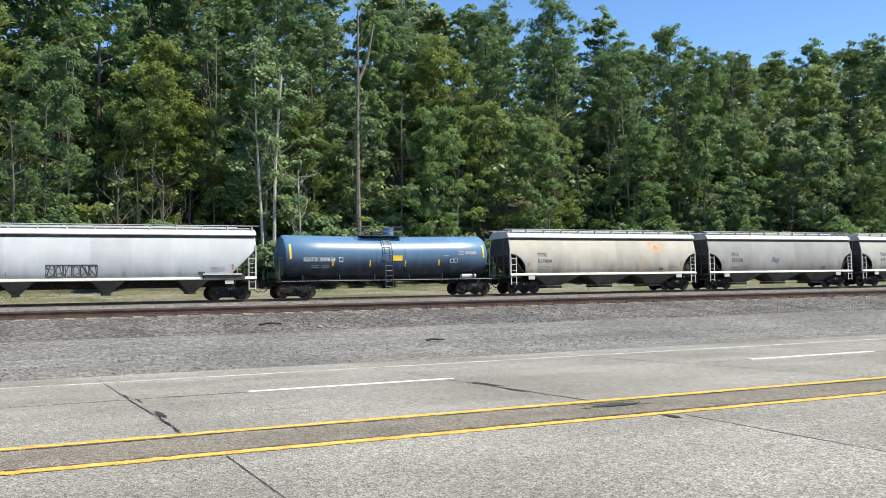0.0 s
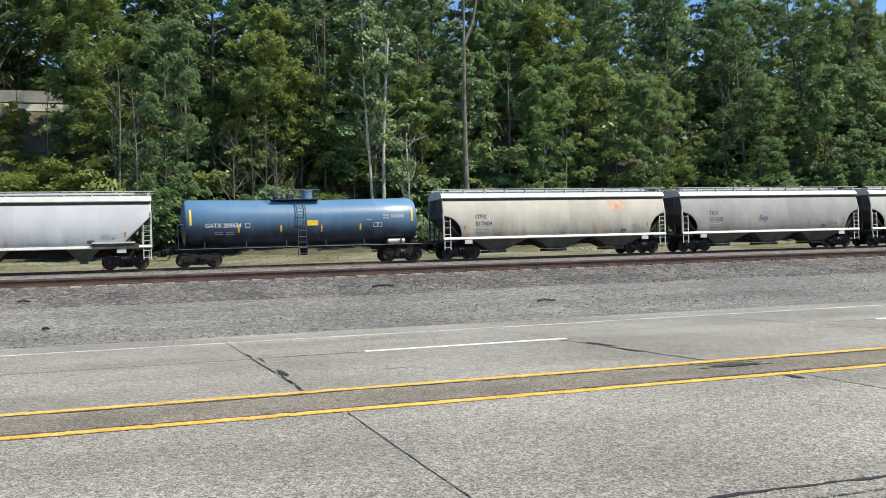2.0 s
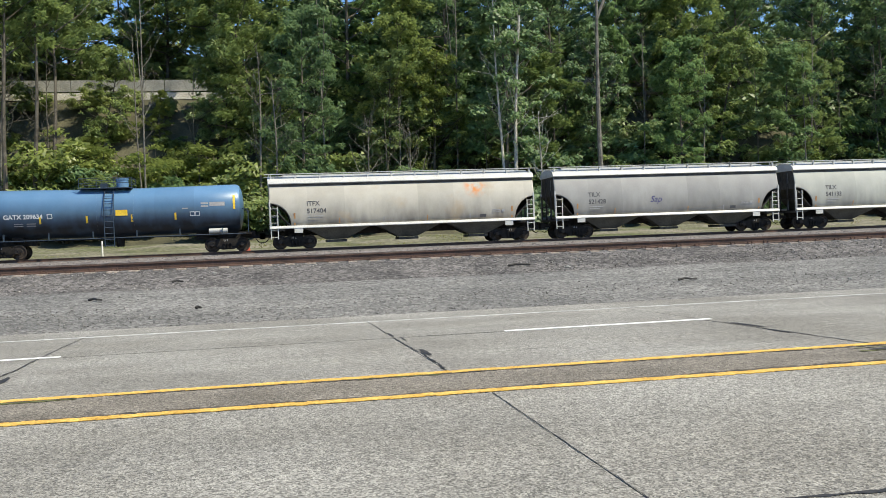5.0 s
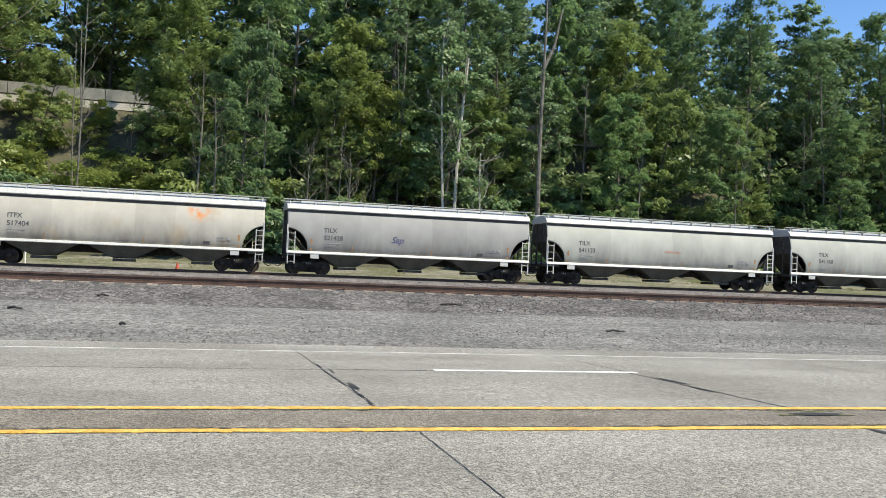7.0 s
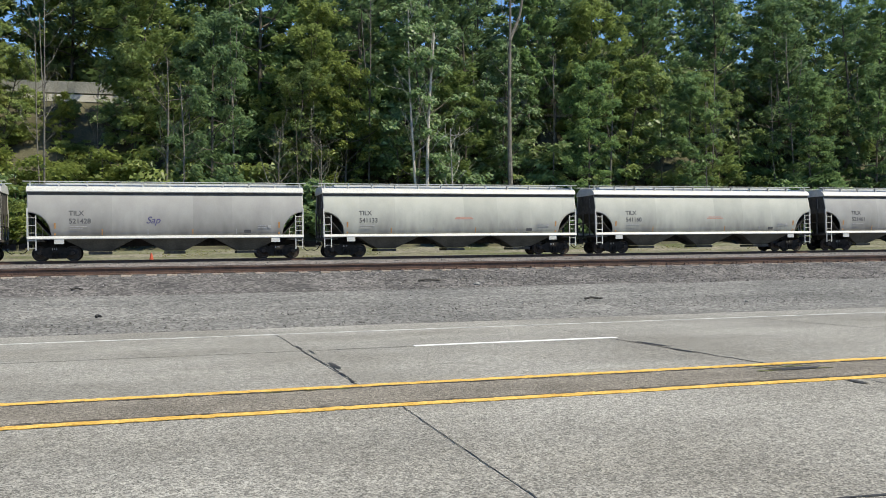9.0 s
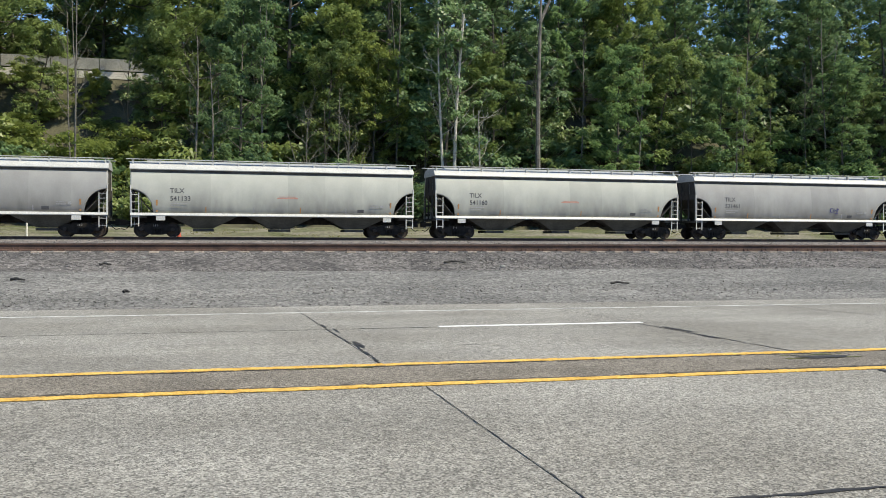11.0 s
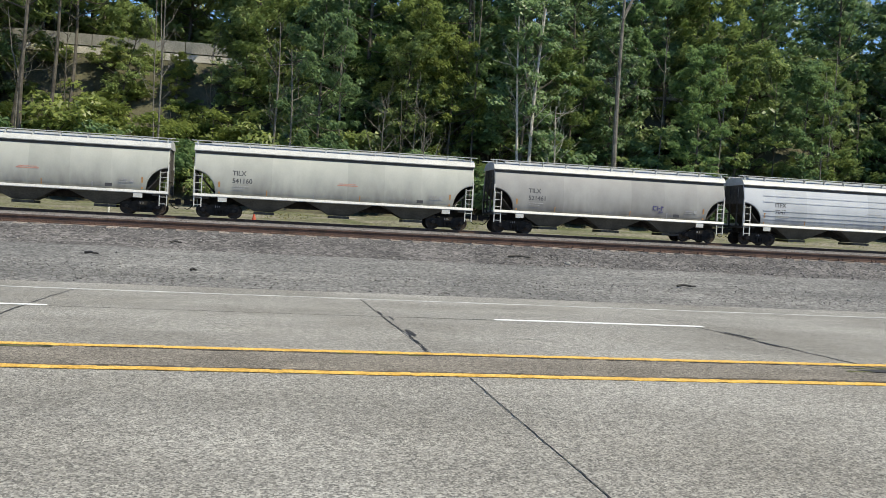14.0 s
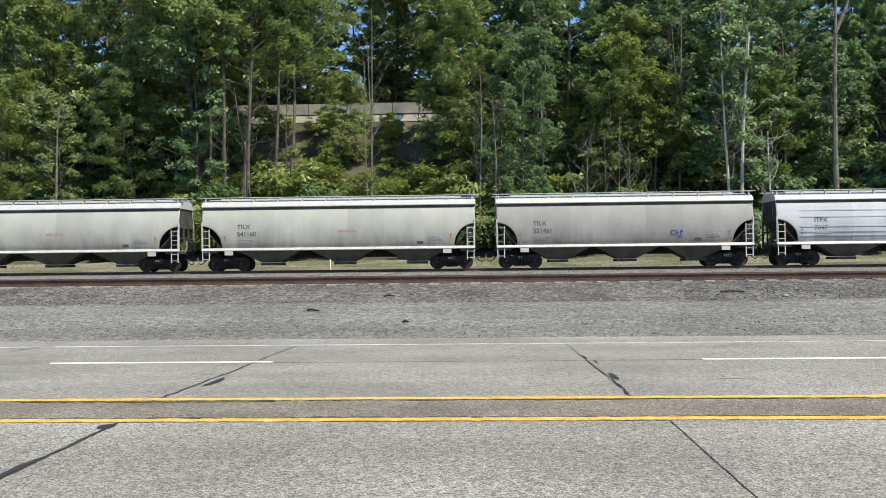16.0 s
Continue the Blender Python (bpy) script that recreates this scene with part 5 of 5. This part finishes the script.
# ---- red saloon car ----
def sedan():
    car = thing("saloon_car", "metallic red four-door saloon car with tinted glass and black wheels", "car")
    XF, XR = 0.94, 3.79   # axles, from the front bumper
    top = [(0.0, 0.56), (0.04, 0.66), (0.15, 0.74), (0.35, 0.81), (0.7, 0.88), (1.1, 0.945), (1.35, 0.985), (1.9, 0.99), (2.8, 1.0), (3.6, 1.03), (4.2, 1.075), (4.55, 1.09), (4.74, 1.06), (4.80, 0.96), (4.85, 0.72), (4.87, 0.6)]
    wid = [(0.0, 0.52), (0.06, 0.66), (0.2, 0.79), (0.5, 0.885), (0.94, 0.925), (2.4, 0.925), (3.8, 0.925), (4.3, 0.895), (4.65, 0.83), (4.80, 0.74), (4.87, 0.66)]
    bot = [(0.0, 0.28), (0.2, 0.19), (0.6, 0.19), (1.4, 0.19), (3.3, 0.19), (4.2, 0.24), (4.7, 0.30), (4.87, 0.40)]
    f = lambda t, x: float(np.interp(x, [a for a, b in t], [b for a, b in t]))
    xs = sorted(set([0, 0.03, 0.08, 0.15, 0.25, 0.4, 4.5, 4.6, 4.7, 4.76, 4.8, 4.84, 4.87] + [round(v, 3) for c in (XF, XR) for v in np.linspace(c - 0.37, c + 0.37, 25)] + [round(v, 2) for v in np.arange(1.4, 3.4, 0.2)] + [4.2, 4.3, 4.4]))
    rings = []
    for x in xs:
        w, zt, zb = f(wid, x), f(top, x), f(bot, x)
        arch = 0.0
        for c in (XF, XR):
            if abs(x - c) < 0.37:
                arch = max(arch, 0.33 + math.sqrt(0.37 ** 2 - (x - c) ** 2) * 0.98)
        zs = max(zb, arch)
        low = lambda z: max(z, zs)
        at = lambda u: low(zb + (zt - zb) * u)
        half = [(0.0, zb), (w * 0.62, zb), (w * 0.62, zs), (w * 0.93, at(0.0)), (w * 0.965, at(0.04)), (w * 0.968, at(0.12)), (w * 0.962, at(0.24)), (w * 0.972, at(0.42)), (w * 0.99, at(0.60)), (w * 1.0, at(0.74)),
                (w * 0.992, at(0.82)), (w * 0.965, at(0.90)), (w * 0.92, at(0.96)), (w * 0.85, zt), (w * 0.6, zt + 0.02), (w * 0.3, zt + 0.032), (0.0, zt + 0.035)]
        rings.append([(x, -y, z) for y, z in half] + [(x, y, z) for y, z in reversed(half[1:-1])])
    part("body", Shape().loft(rings), CAR_RED, car, "metallic red bodywork", smooth=True)
    roof = [(1.28, 0.985), (1.45, 1.07), (1.7, 1.20), (2.0, 1.335), (2.25, 1.415), (2.5, 1.46), (2.8, 1.478), (3.1, 1.465), (3.4, 1.425), (3.7, 1.35), (4.0, 1.245), (4.25, 1.145), (4.42, 1.08)]
    def cab_y(z):
        return 0.845 - 0.30 * max(0, min(1, (z - 0.97) / 0.47))
    rings = []
    for x in np.linspace(1.28, 4.42, 30):
        z1 = f(roof, x)
        zb = 0.95
        zsh = max(zb, z1 - 0.075)
        half = [(cab_y(zb), zb), (cab_y(zb + (zsh - zb) * 0.5), zb + (zsh - zb) * 0.5), (cab_y(zsh), zsh), (cab_y(zsh) - 0.05, max(zsh, z1 - 0.03)), (cab_y(zsh) * 0.7, z1), (0.0, z1 + 0.012)]
        rings.append([(x, -y, z) for y, z in half] + [(x, y, z) for y, z in reversed(half[:-1])])
    part("roof", Shape().loft(rings), CAR_RED, car, smooth=True)
    def pane(name, outline, s, lift=0.006):
        p = [(x, s * (cab_y(z) + lift), z) for x, z in outline]
        part(name, Shape().add(p, [tuple(range(len(p)))]), GLASS_DARK, car, "dark tinted glass")
    for s in (-1, 1):
        edge = [(1.60, 1.0), (1.74, 1.10), (2.03, 1.262), (2.3, 1.35), (2.6, 1.40), (2.9, 1.412), (3.2, 1.398), (3.5, 1.335), (3.8, 1.222), (4.03, 1.11), (3.98, 1.04), (3.6, 1.005), (2.8, 0.985)]
        part("window_surround", Shape().add([(x, s * (cab_y(z) + 0.003), z) for x, z in edge], [tuple(range(len(edge)))]), GLASS_DARK, car, "gloss black window surround")
        pane("window", [(1.66, 1.015), (1.80, 1.10), (2.05, 1.24), (2.3, 1.325), (2.55, 1.37), (2.74, 1.385), (2.74, 1.005)], s)
        pane("window", [(2.86, 1.005), (2.86, 1.39), (3.1, 1.38), (3.35, 1.345), (3.50, 1.305), (3.62, 1.05), (3.6, 1.03)], s)
        pane("window", [(3.68, 1.06), (3.58, 1.275), (3.80, 1.19), (3.98, 1.10), (3.96, 1.07)], s)
        pts = [(1.55, 1.0), (1.72, 1.10), (2.02, 1.26), (2.3, 1.355), (2.6, 1.405), (2.9, 1.42), (3.2, 1.405), (3.5, 1.345), (3.8, 1.235), (4.02, 1.12)]
        tr = Shape()
        for a, c in zip(pts[:-1], pts[1:]):
            tr.tube((a[0], s * (cab_y(a[1]) + 0.004), a[1]), (c[0], s * (cab_y(c[1]) + 0.004), c[1]), 0.009, n=6)
        part("window_trim", tr, CHROME, car, "thin bright trim")
        part("belt_trim", Shape().tube((1.62, s * 0.862, 0.995), (4.0, s * 0.862, 1.035), 0.012, n=6), TRIM_BLACK, car)
        part("pillar", Shape().add([(x, s * (cab_y(z) + 0.005), z) for x, z in ((2.75, 1.005), (2.85, 1.005), (2.85, 1.39), (2.75, 1.387))], [(0, 1, 2, 3)]), RIM_BLACK, car)
        rr = []
        for dx, r in ((-0.09, 0.03), (-0.06, 0.07), (0.0, 0.085), (0.07, 0.08), (0.085, 0.06)):
            rr.append([(1.76 + dx, s * (0.985 + r * 1.25 * math.cos(a)), 1.045 + r * 0.85 * math.sin(a)) for a in np.linspace(0, 6.283, 13)[:-1]])
        m = part("mirror", Shape().loft(rr), CAR_RED, car, smooth=True)
        part("mirror_foot", Shape().box(1.73, 1.80, min(s * 0.84, s * 0.93), max(s * 0.84, s * 0.93), 0.985, 1.02), TRIM_BLACK, car)
        for x in (2.58, 3.68):
            part("door_handle", Shape().loft([[(x + dx, s * (0.918 + dy), 0.875 + 0.018 * k + 0.01 * dx) for dy, k in ((0, -1), (0.03, -0.8), (0.03, 0.8), (0, 1))] for dx in (-0.11, -0.08, 0.08, 0.11)]), CAR_RED, car)
        for x, z0 in ((1.62, 0.30), (2.80, 0.24), (3.62, 0.62)):
            part("door_gap", Shape().box(x - 0.003, x + 0.003, min(s * 0.905, s * 0.9245), max(s * 0.905, s * 0.9245), z0, 0.95), TRIM_BLACK, car)
        part("rocker", Shape().box(1.33, 3.40, min(s * 0.86, s * 0.905), max(s * 0.86, s * 0.905), 0.185, 0.235), CAR_RED, car)
        hl = [(0.13, 0.70), (0.25, 0.655), (0.55, 0.70), (0.66, 0.765), (0.50, 0.79), (0.25, 0.76)]
        lamp = [(x, s * (f(wid, x) * 1.004 + 0.004), z) for x, z in hl]
        part("headlight", Shape().add(lamp + [(x, y - s * 0.03, z) for x, y, z in lamp], [tuple(range(6)), tuple(reversed(range(6, 12)))] + [(i, (i + 1) % 6, 6 + (i + 1) % 6, 6 + i) for i in range(6)]), LAMP_CLEAR, car, "clear headlight")
        lower = [[(x, s * (f(wid, x) * 0.975 + 0.006), z) for z in (z0, (z0 + z1) / 2, z1)] for x, z0, z1 in ((0.02, 0.27, 0.42), (0.06, 0.25, 0.43), (0.12, 0.225, 0.41), (0.2, 0.205, 0.375), (0.3, 0.2, 0.33), (0.4, 0.2, 0.28), (0.5, 0.2, 0.24))]
        part("bumper_corner", Shape().loft(lower, closed=False), TRIM_BLACK, car, "matt black lower bumper")
        am = [(0.52, 0.705), (0.66, 0.765), (0.54, 0.785)]
        part("turn_signal", Shape().add([(x, s * (f(wid, x) * 1.004 + 0.009), z) for x, z in am], [(0, 1, 2)]), LAMP_AMBER, car)
        tl = [(4.45, 0.96), (4.62, 0.90), (4.80, 0.90), (4.795, 1.0), (4.66, 1.04)]
        part("tail_light", Shape().add([(x, s * (f(wid, x) * 1.0 + 0.006), z) for x, z in tl], [tuple(range(5))]), LAMP_RED, car, "red tail light")
        part("badge", Shape().box(1.72, 1.92, min(s * 0.915, s * 0.922), max(s * 0.915, s * 0.922), 0.585, 0.60), CHROME, car)
    ws = [(1.33, 0.62, 0.995), (1.5, 0.66, 1.10), (1.75, 0.64, 1.235), (2.05, 0.58, 1.365)]
    part("windshield", Shape().loft([[(x, -w, z + 0.012), (x, -w * 0.5, z + 0.03), (x, 0, z + 0.032), (x, w * 0.5, z + 0.03), (x, w, z + 0.012)] for x, w, z in ws], closed=False), GLASS_DARK, car, "dark tinted glass", smooth=True)
    bl = [(3.55, 0.50, 1.395), (3.8, 0.54, 1.32), (4.05, 0.58, 1.235), (4.3, 0.60, 1.13)]
    part("rear_window", Shape().loft([[(x, -w, z + 0.012), (x, 0, z + 0.03), (x, w, z + 0.012)] for x, w, z in bl], closed=False), GLASS_DARK, car, "dark tinted glass", smooth=True)
    part("grille", Shape().box(-0.008, 0.06, -0.48, 0.48, 0.33, 0.57), TRIM_BLACK, car)
    part("bumper_inlet", Shape().box(0.02, 0.12, -0.6, 0.6, 0.22, 0.31), TRIM_BLACK, car)
    part("underbody", Shape().box(0.4, 4.2, -0.55, 0.55, 0.19, 0.4), TRIM_BLACK, car)
    # wheels
    n, R = 36, 0.335
    prof = [(0.235, 0.085), (0.30, 0.105), (0.325, 0.09), (R, 0.06), (R, -0.08), (0.31, -0.10), (0.235, -0.10)]
    k = len(prof)
    tyre = Shape().add([(r * math.cos(2 * math.pi * i / n), -h, r * math.sin(2 * math.pi * i / n)) for i in range(n) for r, h in prof],
                       [(i * k + j, i * k + (j + 1) % k, ((i + 1) % n) * k + (j + 1) % k, ((i + 1) % n) * k + j) for i in range(n) for j in range(k)]).mesh("tyre", True)
    rim = Shape()
    for i in range(10):
        a = 2 * math.pi * i / 10
        c, s = math.cos(a), math.sin(a)
        q = lambda r, w, y: (r * c - w * s, y, r * s + w * c)
        rim.add([q(0.05, -0.028, -0.075), q(0.05, 0.028, -0.075), q(0.232, 0.018, -0.085), q(0.232, -0.018, -0.085), q(0.05, -0.028, -0.03), q(0.05, 0.028, -0.03), q(0.232, 0.018, -0.03), q(0.232, -0.018, -0.03)],
                [(0, 1, 2, 3), (7, 6, 5, 4), (0, 3, 7, 4), (1, 0, 4, 5), (2, 1, 5, 6), (3, 2, 6, 7)])
    rim.tube((0, -0.085, 0), (0, -0.02, 0), 0.065, n=14)
    rim = rim.mesh("rim")
    barrel = Shape().tube((0, -0.02, 0), (0, 0.09, 0), 0.236, n=24).mesh("barrel")
    out = []
    for x in (XF, XR):
        for s in (-1, 1):
            w = part("wheel", tyre, RUBBER, car, "black tyre on black alloy wheel", at=pose(x, s * 0.80, R, 0, 0, 0 if s < 0 else 180))
            part("rim", rim, RIM_BLACK, w)
            part("barrel", barrel, TRIM_BLACK, w)
            out.append((w, x, s))
    return car, out, R


CAR, CAR_WHEELS, CAR_R = sedan()
CAR.scale = (0.93, 0.93, 0.93)


# ---- what moves ----
def train_x(t):
    """The first dusty grey car's near left corner at t seconds."""
    ts = (0.0, 3.5, 7.0, 9.0, 12.5, 14.5, 16.0)
    xs = (51.45, 28.45, 5.55, -7.65, -30.40, -43.30, -52.95)
    return float(np.interp(t, ts, xs))


def car_x(t):
    """The saloon's front bumper at t seconds."""
    return -0.44 - (15.85 if t < 15.0 else 16.3) * (t - 15.0)


def motions():
    for ob, off in TRAIN:
        walk(ob, [(t, pose(train_x(t) + off, TRAIN_Y, 0.735 + 0.171)) for t in (0.0, 3.5, 7.0, 9.0, 12.5, 14.5, 16.0)])
    for w, x in WHEELSETS:
        rows = []
        for i in range(241):
            t = i / 15
            a = (train_x(t) - train_x(0)) / R_WHEEL
            rows.append((t, pose(x, 0, R_WHEEL, 0, math.degrees(a) % 360, 0)))
        walk(w, rows)
    walk(CAR, [(t, pose(car_x(t), 13.7, road_z(13.7) + 0.001)) for t in (0.0, 5.0, 10.0, 14.0, 15.0, 15.5, 16.0)])
    for w, x, s in CAR_WHEELS:
        rows = []
        for i in range(481):
            a = math.degrees((car_x(i / 30) - car_x(0)) / CAR_R) % 360
            rows.append((i / 30, pose(x, s * 0.80, CAR_R) @ pose(0, 0, 0, 0, a, 0) @ pose(0, 0, 0, 0, 0, 0 if s < 0 else 180)))
        walk(w, rows)


motions()
